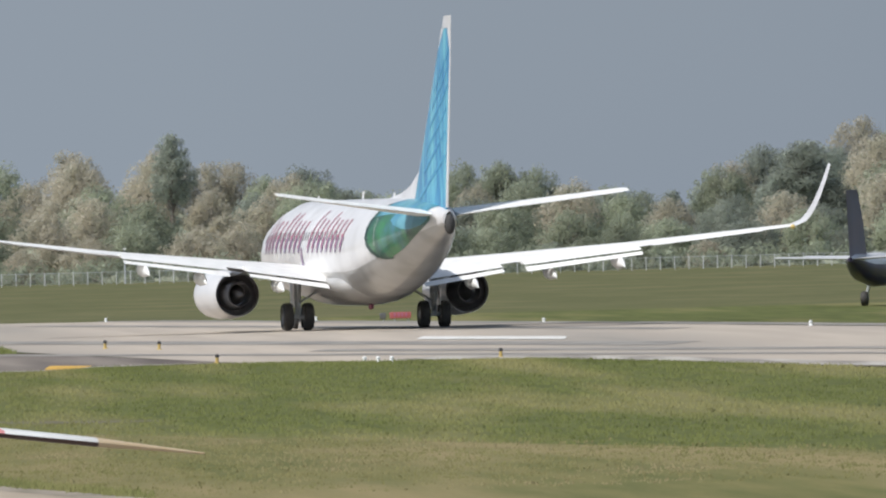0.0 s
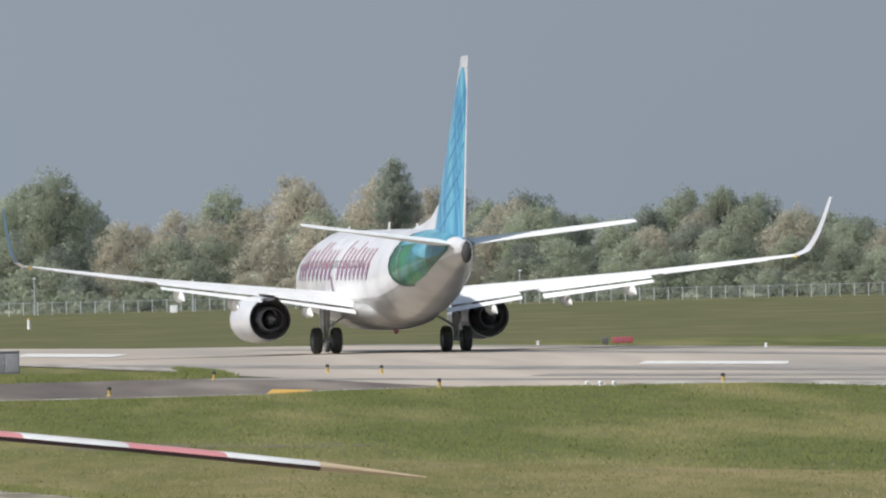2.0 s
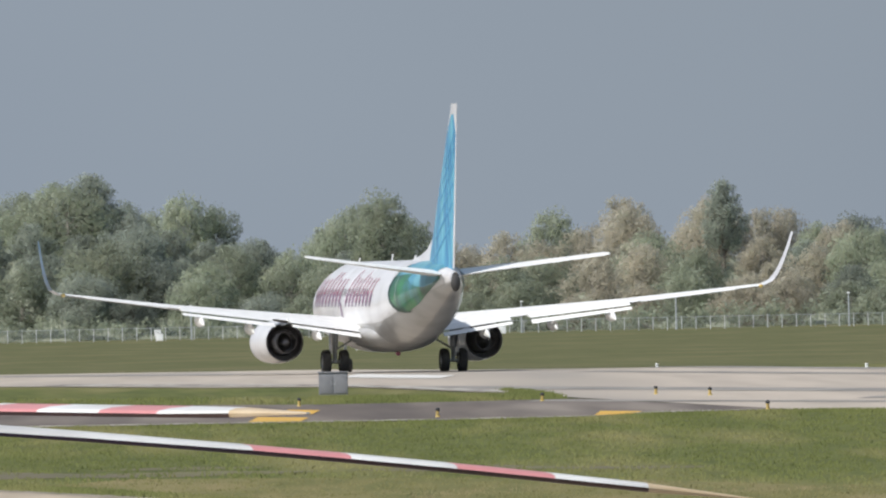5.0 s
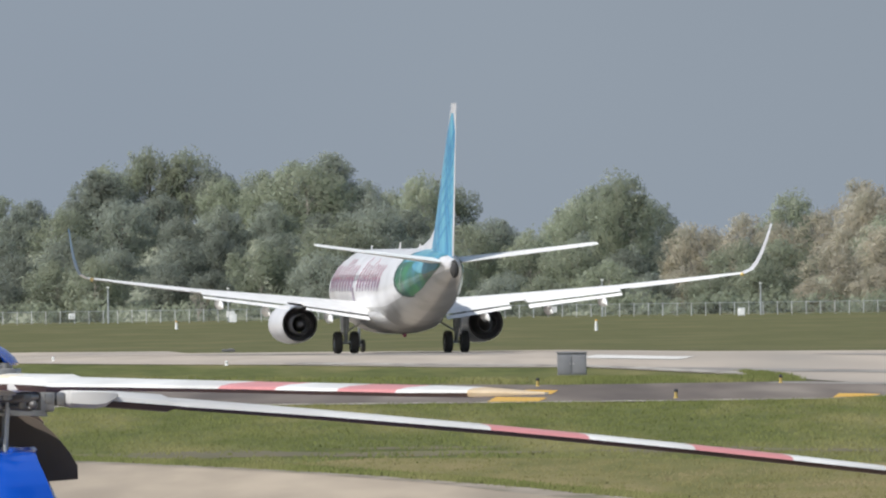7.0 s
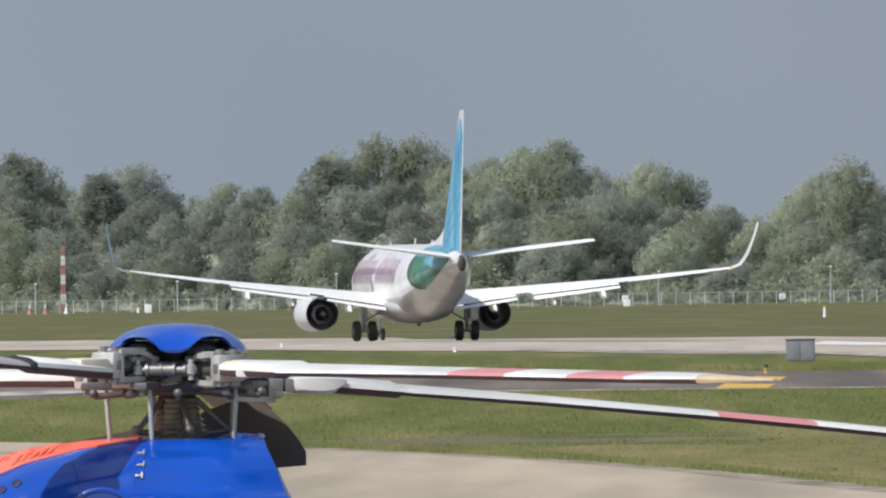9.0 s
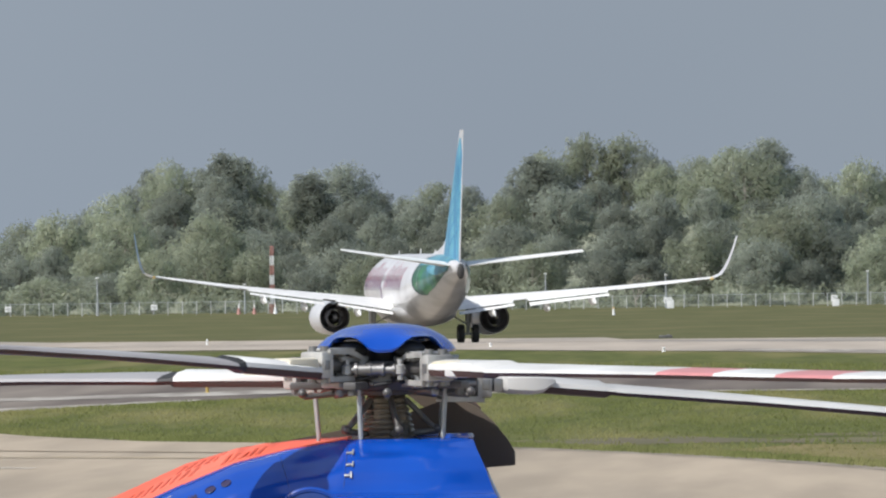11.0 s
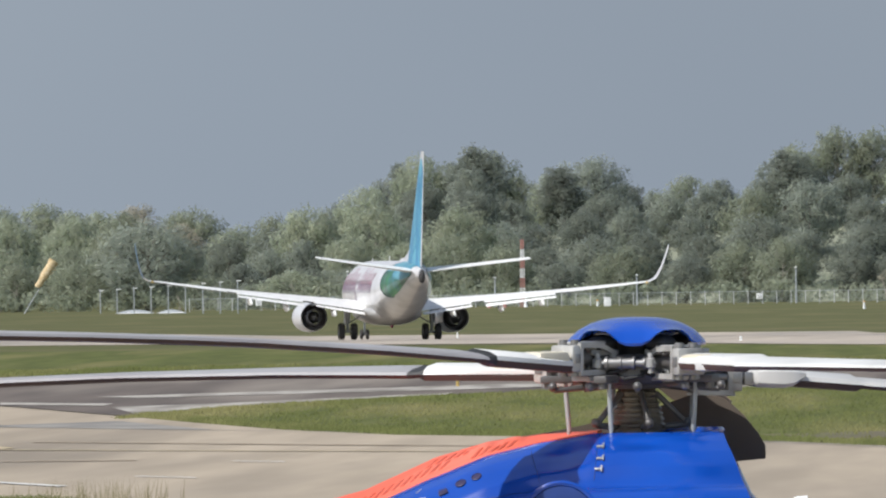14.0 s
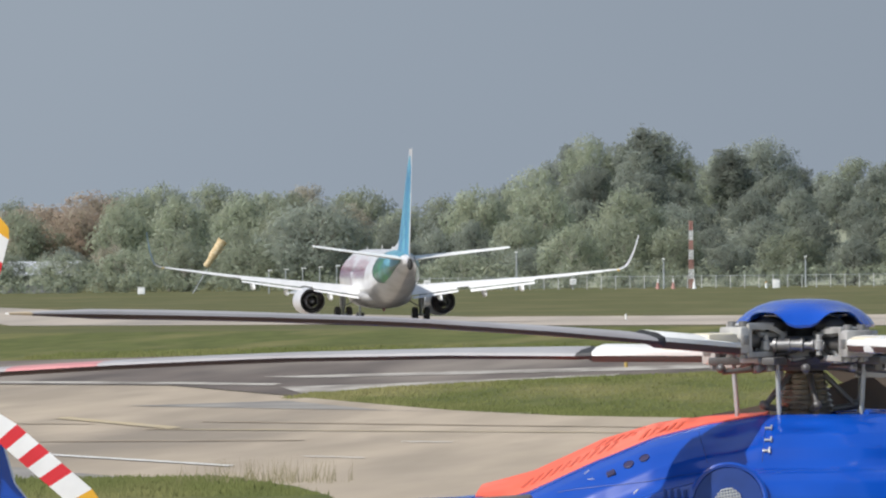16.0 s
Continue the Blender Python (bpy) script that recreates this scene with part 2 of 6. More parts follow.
def foliage(name, colour, second, third, vary):
    """Leaves that let part of the light through."""
    m = material(name, colour, 0.8, second=second, scale=0.5, vary=vary, third=third, third_scale=0.3, spec=0.15)
    nt = m.node_tree
    b = nt.nodes["Principled BSDF"]
    tl = nt.nodes.new("ShaderNodeBsdfTranslucent")
    nt.links.new(b.inputs["Base Color"].links[0].from_socket, tl.inputs["Color"])
    mx = nt.nodes.new("ShaderNodeMixShader")
    mx.inputs["Fac"].default_value = 0.74
    nt.links.new(b.outputs["BSDF"], mx.inputs[1])
    nt.links.new(tl.outputs["BSDF"], mx.inputs[2])
    # each spray is a fan of small leaves with gaps between them
    tr_gap = nt.nodes.new("ShaderNodeBsdfTransparent")
    gap = nt.nodes.new("ShaderNodeMixShader")
    gap.inputs["Fac"].default_value = 0.42
    nt.links.new(mx.outputs["Shader"], gap.inputs[1])
    nt.links.new(tr_gap.outputs["BSDF"], gap.inputs[2])
    nt.links.new(gap.outputs["Shader"], nt.nodes["Material Output"].inputs["Surface"])
    return m


# aerial haze is put into these colours: leaves and scrub paled and greyed
LEAF_DARK_HAZE = foliage("leaf_dark_haze", (0.330, 0.364, 0.306), (0.298, 0.332, 0.280), (0.364, 0.392, 0.318), 0.20)
LEAF_MID_HAZE = foliage("leaf_mid_haze", (0.392, 0.432, 0.318), (0.354, 0.394, 0.292), (0.428, 0.452, 0.330), 0.18)
HILL_SCRUB_HAZE = material("hill_scrub_haze", (0.29, 0.305, 0.225), 0.95, second=(0.24, 0.255, 0.19), scale=0.4, spec=0.1)
LEAF_DRY_HAZE = foliage("leaf_dry_haze", (0.575, 0.530, 0.420), (0.515, 0.480, 0.385), (0.480, 0.470, 0.365), 0.12)
LEAF_RUST_HAZE = foliage("leaf_rust_haze", (0.517, 0.413, 0.325), (0.473, 0.402, 0.314), (0.440, 0.413, 0.308), 0.10)

# ---- building helpers ----
def mesh_of(name, bm, mats, smooth=True):
    me = bpy.data.meshes.new(name)
    bmesh.ops.recalc_face_normals(bm, faces=bm.faces)
    bm.to_mesh(me)
    bm.free()
    for m in (mats if isinstance(mats, (list, tuple)) else [mats]):
        me.materials.append(m)
    if smooth:
        me.shade_smooth()
        me.set_sharp_from_angle(angle=radians(38))
    return me


def part(name, bm, mats, parent, label="", smooth=True):
    ob = new(name, mesh_of(name, bm, mats, smooth))
    ob.parent = parent
    return tagged(ob, label)


def thing(name, label, category, m=None, group="", kind=""):
    ob = new(name)
    ob.empty_display_size = 0.3
    if m is not None:
        ob.matrix_basis = m
    return tagged(ob, label, category, group, kind)


def loft(rings, close=True, cap=True, bm=None, mat=0):
    """Skin a row of closed rings of equal length."""
    bm = bm or bmesh.new()
    vs = [[bm.verts.new(p) for p in r] for r in rings]
    n = len(rings[0])
    for a, b in zip(vs, vs[1:]):
        for i in range(n if close else n - 1):
            f = bm.faces.new((a[i], a[(i + 1) % n], b[(i + 1) % n], b[i]))
            f.material_index = mat
    if cap and close:
        bm.faces.new(vs[0][::-1]).material_index = mat
        bm.faces.new(vs[-1]).material_index = mat
    return bm


def box(bm, cx, cy, cz, sx, sy, sz, bevel=0.0, m=None, mat=0):
    r = bmesh.ops.create_cube(bm, size=1.0)
    vs = r["verts"]
    bmesh.ops.scale(bm, vec=(sx, sy, sz), verts=vs)
    if bevel:
        es = list({e for v in vs for e in v.link_edges})
        vs = list({v for f in bmesh.ops.bevel(bm, geom=es, offset=bevel, segments=2, affect='EDGES', profile=0.6)["faces"] for v in f.verts} | {v for v in vs if v.is_valid})
    bmesh.ops.transform(bm, matrix=Matrix.Translation((cx, cy, cz)) @ (m or Matrix()), verts=vs)
    if mat:
        for f in {f for v in vs for f in v.link_faces}:
            f.material_index = mat
    return bm


def rod(bm, a, b, r0, r1=None, seg=12, mat=0):
    a, b = Vector(a), Vector(b)
    r1 = r0 if r1 is None else r1
    d = (b - a)
    q = d.to_track_quat('Z', 'Y').to_matrix()
    rings = [[p + q @ Vector((math.cos(2 * math.pi * i / seg) * r, math.sin(2 * math.pi * i / seg) * r, 0)) for i in range(seg)] for p, r in ((a, r0), (b, r1))]
    return loft(rings, bm=bm, mat=mat)


def revolve(profile, axis='Y', seg=32, bm=None, centre=(0, 0, 0), mat=0, cap=False):
    """Turn (along, radius) pairs about an axis."""
    c = Vector(centre)
    rings = []
    for a, r in profile:
        ring = []
        for i in range(seg):
            u, v = math.cos(2 * math.pi * i / seg) * r, math.sin(2 * math.pi * i / seg) * r
            ring.append(c + (Vector((u, a, v)) if axis == 'Y' else Vector((u, v, a)) if axis == 'Z' else Vector((a, u, v))))
        rings.append(ring)
    return loft(rings, bm=bm, cap=cap, mat=mat)


# ---- the land: one sheet, with a low rise under the runway ----
LAND = [(-400, 0.0), (450, 0.0), (740, 0.46), (850, 0.53), (950, 0.33), (1360, -1.36), (2000, -0.70), (4900, -0.70)]


def land(y):
    for (y0, z0), (y1, z1) in zip(LAND, LAND[1:]):
        if y <= y1:
            return z0 + (z1 - z0) * (y - y0) / (y1 - y0)
    return LAND[-1][1]


def sheet(name, outline, up, mat, label, category, parent=None):
    """A flat surface draped over the land."""
    bm = bmesh.new()
    bm.faces.new([bm.verts.new((x, y, 0)) for x, y in outline])
    for y, _ in LAND[1:-1]:
        bmesh.ops.bisect_plane(bm, geom=bm.verts[:] + bm.edges[:] + bm.faces[:], plane_co=(0, y, 0), plane_no=(0, 1, 0))
    for v in bm.verts:
        v.co.z = land(v.co.y) + up
    bmesh.ops.triangulate(bm, faces=bm.faces)
    ob = new(name, mesh_of(name, bm, mat, False))
    for p in ob.data.polygons:
        if p.normal.z < 0:
            p.flip()
    if parent:
        ob.parent = parent
        return tagged(ob, label)
    return tagged(ob, label, category, kind="structure")


bm = bmesh.new()
XS = [-1600, -300, 0, 300, 1600]
rows = [[bm.verts.new((x, y, z)) for x in XS] for y, z in LAND]
for (ra, rb), (y, _) in zip(zip(rows, rows[1:]), LAND):
    for i in range(len(XS) - 1):
        bm.faces.new((ra[i], ra[i + 1], rb[i + 1], rb[i])).material_index = int(y >= 850)
tagged(new("ground", mesh_of("ground", bm, [GRASS, GRASS_FAR], False)), "mown green airfield grass with yellow dry patches", "grass", kind="structure")

apron = sheet("apron", [(-120, 60), (-120, 620), (-52, 590), (-40.4, 574), (-34.4, 565), (-28.4, 527), (-25.5, 508), (-22.1, 487), (-18.4, 471), (-14, 462), (-8.4, 445), (-4.1, 423), (-1, 404), (2, 380), (6.0, 341), (9, 312), (16, 240), (40, 60)], 0.03, CONCRETE, "pale beige concrete apron with stains and joints", "apron")
sheet("grass_patch", [(-60, 300), (-60, 352), (-24.7, 351.0), (-23.0, 355.0), (-20.4, 353.0), (-18.4, 340), (-16.8, 324), (-17, 300)], 0.06, GRASS, "green grass patch at the apron's edge", "grass")
runway = sheet("runway", [(-420, 3600), (-100, 1560), (-75, 1480), (-63, 1425), (-29.7, 1400), (-19, 1390), (-4, 1150), (1.8, 1010), (14.3, 888), (26.2, 846), (35.1, 778), (46.4, 697), (70, 560), (110, 420), (80, 380), (52, 440), (36.1, 539), (33, 566), (29.9, 588), (27.3, 592), (23.5, 595), (20.6, 600), (15.2, 664), (14.8, 669), (12.9, 696), (6.9, 755), (1.4, 768), (-6.2, 803), (-13.0, 822), (-25.8, 870), (-43.6, 903), (-70, 1120), (-97, 1381), (-440, 3600)], 0.03, RUNWAY, "long pale grey concrete runway with dark rubber streaks", "runway")
taxiway = sheet("taxiway", [(-120, 640), (-47.0, 668), (-38.0, 690), (-22.5, 692), (-14.3, 700), (5.2, 662), (8.1, 662), (14.7, 664), (20.6, 600.2), (15.8, 598), (13.6, 589), (9.1, 588), (0.9, 591), (-6.5, 594), (-13.4, 597), (-17.1, 600), (-21.2, 582), (-24.0, 569), (-26.7, 551), (-28.4, 528), (-34.4, 566), (-40.4, 575), (-52, 591), (-120, 621)], 0.035, ASPHALT, "dark brown-grey asphalt taxiway with pale edges", "taxiway")


# ---- the airliner (origin on the ground between the main wheels, y ahead) ----
FUSE = [  # metres behind the nose, half width, half height, height of the centre
    (0.9, 0.05, 0.05, 2.75), (1.25, 0.45, 0.42, 2.78), (1.9, 0.85, 0.80, 2.88), (3.1, 1.28, 1.24, 3.05), (4.6, 1.52, 1.58, 3.17), (6.8, 1.74, 1.84, 3.25),
    (9.4, 1.88, 2.05, 3.30), (16.0, 1.88, 2.05, 3.30), (24.0, 1.88, 2.05, 3.30), (26.5, 1.86, 1.98, 3.37), (29.0, 1.72, 1.76, 3.58), (31.5, 1.45, 1.44, 3.86),
    (34.0, 1.08, 1.06, 4.14), (36.0, 0.72, 0.74, 4.34), (37.4, 0.42, 0.46, 4.43), (38.0, 0.25, 0.30, 4.44)]
NOSE = 19.8


def fuse_at(s):
    for a, b in zip(FUSE, FUSE[1:]):
        if s <= b[0]:
            k = (s - a[0]) / (b[0] - a[0])
            return [a[i] + (b[i] - a[i]) * k for i in (1, 2, 3)]
    return list(FUSE[-1][1:])


def skin(s, deg, out=0.0):
    """The fuselage skin at s metres from the nose, deg from the crown towards port."""
    w, h, z = fuse_at(s)
    a = radians(deg)
    return Vector((-(w + out) * math.sin(a), NOSE - s, z + (h + out) * math.cos(a)))


def skin_patch(bm, rows, out=0.018, steps=8, mat=0):
    """Rows of (deg, s0, s1) skinned close over the fuselage."""
    vs = [[bm.verts.new(skin(s0 + (s1 - s0) * k / steps, d, out)) for k in range(steps + 1)] for d, s0, s1 in rows]
    for a, b in zip(vs, vs[1:]):
        for i in range(steps):
            bm.faces.new((a[i], a[i + 1], b[i + 1], b[i])).material_index = mat


def aerofoil(le, te, thick, n=7, nrm=(0, 0, 1)):
    """A closed section from leading edge to trailing edge."""
    le, te, nrm = Vector(le), Vector(te), Vector(nrm).normalized()
    c = (te - le).length
    xs = [0.5 - 0.5 * math.cos(math.pi * i / n) for i in range(n + 1)]

    def t(x):
        return 5 * thick * c * (0.2969 * math.sqrt(x) - 0.126 * x - 0.3516 * x * x + 0.2843 * x ** 3 - 0.1015 * x ** 4)
    return [le + (te - le) * x + nrm * t(x) for x in xs] + [le + (te - le) * x - nrm * (t(x) * 0.85 + 0.002) for x in xs[-2:0:-1]]


def wheel(name, parent, x, y, r, w):
    bm = revolve([(-w / 2, r * 0.62), (-w / 2, r * 0.86), (-w * 0.36, r * 0.97), (0, r), (w * 0.36, r * 0.97), (w / 2, r * 0.86), (w / 2, r * 0.62)], 'X', 28, centre=(x, y, r))
    tyre = part(name, bm, RUBBER, parent, "black tyre")
    bm = revolve([(-w * 0.42, 0.03), (-w * 0.42, r * 0.3), (-w * 0.30, r * 0.5), (-w * 0.45, r * 0.63), (w * 0.45, r * 0.63), (w * 0.30, r * 0.5), (w * 0.42, r * 0.3), (w * 0.42, 0.03)], 'X', 20, centre=(x, y, r))
    part("rim", bm, STEEL, tyre, "grey wheel rim")


def airliner():
    ob = thing("airliner", "white twin-engine airliner with blue feathered fin rolling on the runway", "airliner")
    seg = 40
    rings = [[Vector((w * math.sin(2 * math.pi * i / seg), NOSE - s, z + h * math.cos(2 * math.pi * i / seg))) for i in range(seg)] for s, w, h, z in FUSE]
    bm = loft(rings)
    fuselage = part("fuselage", bm, [WHITE_SKIN, GREY_PAINT_AND_SHADE], ob, "white painted fuselage, belly shade painted grey")
    # shade and some dirt on the lower body are painted in as grey
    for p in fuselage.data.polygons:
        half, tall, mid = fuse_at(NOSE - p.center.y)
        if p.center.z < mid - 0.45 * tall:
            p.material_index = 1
    # wing-to-body fairing
    rings = []
    for s, w, lo in [(12.0, 0.4, 1.6), (13.5, 1.7, 1.16), (16, 2.15, 0.98), (20, 2.2, 0.98), (22.5, 1.75, 1.10), (24.5, 0.5, 1.5)]:
        rings.append([Vector((w * math.cos(a), NOSE - s, 1.9 + (1.9 - lo) * math.sin(a) if math.sin(a) < 0 else 1.9 + 0.4 * math.sin(a))) for a in [2 * math.pi * i / 20 for i in range(20)]])
    part("belly_fairing", loft(rings), GREY_PAINT_AND_SHADE, ob, "grey belly fairing")
    # lettering in plain slanted strokes
    for side in (1, -1):
        bm = bmesh.new()
        s = 6.6
        for word in ((1.7, 0.8, 0.8, 0.8, 1.6, 1.6, 0.8, 0.8, 0.8), (1.8, 1.0, 0.8, 1.6, 1.0, 0.8, 0.8, 0.8)):
            for tall in word:
                top = 66 - 15 * tall
                skin_patch(bm, [(side * d, s + (88 - d) * 0.036, s + 0.25 + (88 - d) * 0.036) for d in [top + (88 - top) * k / 5 for k in range(6)]], steps=1)
                if tall < 1:
                    skin_patch(bm, [(side * d, s + 0.30, s + 0.80) for d in (73, 76)], out=0.020, steps=2)
                s += 1.02
            s += 1.1
        part("lettering", bm, MARK_RED, fuselage, "red slanted lettering drawn as strokes")
        s = 6.6
        for word in (9, 8):
            bm = bmesh.new()
            for k in range(word):
                skin_patch(bm, [(side * d, s + 0.16 + (90 - d) * 0.036, s + 0.44 + (90 - d) * 0.036) for d in (76, 82, 88, 93)], out=0.024, steps=1)
                s += 1.02
            if word == 9:
                tail_s = s
            s += 1.1
            part("lettering_shade", bm, MARK_VIOLET, fuselage, "violet lower edge of the lettering")
        bm = bmesh.new()
        skin_patch(bm, [(side * d, tail_s - 0.3, tail_s + 0.05) for d in (88, 98, 108)], out=0.024, steps=1)
        part("lettering_tail", bm, MARK_VIOLET, fuselage, "violet descending stroke")
        # plumage on the rear body
        bm = bmesh.new()
        skin_patch(bm, [(side * d, a, b) for d, a, b in ((0, 31.6, 36.9), (14, 31.0, 36.8), (28, 30.3, 36.6), (42, 29.7, 36.4), (56, 29.5, 36.3))], out=0.018)
        part("plumage_crown", bm, BIRD_TEAL, fuselage, "teal blue plumage graphic")
        bm = bmesh.new()
        skin_patch(bm, [(side * d, a, b) for d, a, b in ((56, 29.6, 36.4), (68, 29.4, 36.7), (80, 29.3, 36.9), (92, 29.4, 36.8), (103, 29.7, 36.4), (113, 30.2, 35.7), (122, 30.8, 34.7), (130, 31.5, 33.3))], out=0.022)
        part("plumage_body", bm, BIRD_GREEN, fuselage, "green plumage graphic")
        bm = bmesh.new()
        skin_patch(bm, [(side * d, a, a + 0.42) for d, a in ((30, 30.1), (45, 29.5), (60, 29.15), (72, 28.95), (84, 28.9), (96, 29.1), (107, 29.5), (117, 30.05), (126, 30.75), (133, 31.5))], out=0.027, steps=2)
        part("plumage_outline", bm, BIRD_DARK, fuselage, "dark outline of the plumage")
        bm = bmesh.new()
        skin_patch(bm, [(side * d, a, b) for d, a, b in ((56, 32.6, 36.3), (68, 32.2, 36.6), (80, 32.8, 36.6), (90, 33.6, 36.4), (99, 34.6, 35.9))], out=0.030)
        part("plumage_wing", bm, BIRD_TEAL, fuselage, "blue-green wing of the plumage")
        # cabin windows and doors
        for k in range(34):
            bm = bmesh.new()
            skin_patch(bm, [(side * d, 6.4 + k * 0.52, 6.62 + k * 0.52) for d in (69, 74, 79)], out=0.012, steps=1)
            part("cabin_window", bm, FAN_DARK, fuselage)
        bm = bmesh.new()
        skin_patch(bm, [(side * d, 30.2, 30.26) for d in (60, 75, 90, 100)], out=0.034, steps=1)
        part("door_seam", bm, GREY_PAINT_AND_SHADE, fuselage, "grey seam of the rear cabin door")
    # auxiliary exhaust at the tail
    bm = revolve([(0.0, 0.30), (0.25, 0.27), (0.28, 0.20), (0.02, 0.17)], 'Y', 20, centre=(0, NOSE - 38.22, 4.42))
    bmesh.ops.scale(bm, vec=(0.62, 1, 0.72), verts=bm.verts, space=Matrix.Translation((0, 0, -4.42)))
    bmesh.ops.scale(bm, vec=(1, 1, 1.5), verts=bm.verts, space=Matrix.Translation((0, 0, -4.42)))
    part("exhaust_pipe", bm, ALU, ob, "bright metal tail exhaust")
    bm = bmesh.new()
    bmesh.ops.create_uvsphere(bm, u_segments=16, v_segments=10, radius=0.23)
    bmesh.ops.scale(bm, vec=(1.0, 0.9, 1.75), verts=bm.verts)
    bmesh.ops.translate(bm, vec=(0, NOSE - 38.20, 4.22), verts=bm.verts)
    part("exhaust_opening", bm, RUBBER, ob, "black exhaust opening")
    # fin: white leading edge, feathered side, white trailing edge
    def fin_sec(z, k0, k1):
        f = (z - 5.0) / 7.6
        a, b = 31.2 + (37.75 - 31.2) * f, 37.9 + (39.2 - 37.9) * f
        c = b - a
        th = 0.055 * c + 0.02
        pts = []
        ks = [k0 + (k1 - k0) * i / 5 for i in range(6)]
        half = [th * (math.sqrt(max(k, 0.0)) * 1.9 * (1 - k) + 0.06) for k in ks]
        for k, h in zip(ks, half):
            pts.append(Vector((-h, NOSE - (a + c * k), z)))
        for k, h in list(zip(ks, half))[::-1]:
            pts.append(Vector((h, NOSE - (a + c * k), z)))
        return pts
    part("fin", loft([fin_sec(z, 0.095, 0.962) for z in (4.75, 6.5, 8.2, 10.0, 11.2)] + [fin_sec(12.1, 0.42, 0.72)]), FIN_BLUE, ob, "blue feathered tail fin")
    part("fin_leading_edge", loft([fin_sec(z, 0.0, 0.093) for z in (4.75, 6.5, 8.2, 10.0, 11.2)] + [fin_sec(12.1, 0.0, 0.415)]), WHITE_SKIN, ob, "white fin leading edge")
    part("rudder_edge", loft([fin_sec(z, 0.965, 1.0) for z in (4.9, 6.5, 8.2, 10.0, 11.2)] + [fin_sec(12.1, 0.725, 1.0)]), WHITE_SKIN, ob, "white rudder trailing edge")
    part("fin_tip", loft([fin_sec(12.105, 0, 1), fin_sec(12.45, 0.04, 1), fin_sec(12.6, 0.2, 0.96)]), WHITE_SKIN, ob, "white fin tip")
    for z in (5.3, 6.3, 7.2, 8.1, 8.9, 9.6):
        for sgn in (0, 1):
            strip = []
            for r in [fin_sec(z + 1.7 * q, 0.30 + 0.58 * q, 0.36 + 0.58 * q) for q in (0, 0.2, 0.4, 0.6, 0.8, 1.0)]:
                strip.append([Vector((v.x * 1.02 + (0.008 if v.x > 0 else -0.008), v.y, v.z)) for v in (r[:6] if sgn == 0 else r[6:])])
            part("rudder_feather", loft(strip, close=False), FIN_DEEP, ob, "deep blue feather band on the rudder")
    # dorsal fillet
    rings = []
    for s, h in ((25.8, 0.02), (28, 0.20), (30, 0.50), (32.0, 1.15), (32.7, 1.25)):
        w, hh, z = fuse_at(s)
        top = z + hh
        rings.append([Vector((-0.10, NOSE - s, top - 0.25)), Vector((-0.05, NOSE - s, top + h * 0.7)), Vector((0, NOSE - s, top + h)), Vector((0.05, NOSE - s, top + h * 0.7)), Vector((0.10, NOSE - s, top - 0.25))])
    part("dorsal_fin", loft(rings), WHITE_SKIN, ob, "white dorsal fillet")
    for side in (-1, 1):
        # tailplane
        secs = [aerofoil((side * x, NOSE - a, z + 0.10), (side * x, NOSE - b, z), 0.09) for x, a, b, z in ((0.55, 33.8, 37.6, 4.62), (3.8, 36.0, 38.5, 5.02), (7.0, 38.0, 39.35, 5.44), (7.17, 38.4, 39.3, 5.46))]
        tail = part("tailplane", loft(secs), FLAP_WHITE, ob, "white tailplane")
        secs = [aerofoil((side * x, NOSE - a, z + 0.02), (side * x, NOSE - b, z - 0.03), 0.10) for x, a, b, z in ((1.2, 37.05, 37.75, 4.70), (6.9, 38.95, 39.4, 5.44))]
        part("elevator", loft(secs), FLAP_WHITE, tail, "white elevator")
        # wing: x, leading edge, trailing edge, height at the trailing edge, twist rise of the leading edge
        plan = [(1.6, 13.2, 20.6, 2.05, 0.30), (5.8, 16.9, 21.0, 2.62, 0.22), (10.9, 20.3, 23.0, 3.20, 0.10), (16.9, 24.2, 25.7, 3.93, 0.04)]
        secs = [aerofoil((side * x, NOSE - a, z + r), (side * x, NOSE - b, z), 0.115 - 0.002 * x) for x, a, b, z, r in plan]
        wing = part("wing", loft(secs), [FLAP_WHITE, WING_SHADE], ob, "white swept wing, shade painted grey on its underside")
        # the shade below the wing is put into grey on the downward faces
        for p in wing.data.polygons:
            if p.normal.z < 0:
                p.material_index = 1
        # blended winglet
        secs = []
        for k in range(7):
            f = k / 6
            x = 16.92 + 1.15 * (f ** 0.62)
            z = 3.95 + 2.5 * (f ** 1.45)
            ang = radians(8 + 72 * min(1, f * 2.2))
            a, b = 24.25 + 2.45 * f, 25.7 + 1.5 * f
            secs.append(aerofoil((side * x, NOSE - a, z + 0.03), (side * x, NOSE - b, z), 0.09, nrm=(-side * math.sin(ang), 0, math.cos(ang))))
        tip = part("winglet", loft(secs), [WHITE_SKIN, WINGLET_BLUE], wing, "white blended winglet with a blue outer face")
        for p in tip.data.polygons:
            if p.normal.x * side > 0.05 and p.center.z > 4.2:
                p.material_index = 1
        bm = bmesh.new()
        bmesh.ops.create_uvsphere(bm, u_segments=10, v_segments=8, radius=0.10)
        bmesh.ops.translate(bm, vec=(side * 16.75, NOSE - 25.75, 3.90), verts=bm.verts)
        part("tip_light", bm, LAMP_GLASS, wing, "amber wingtip light")
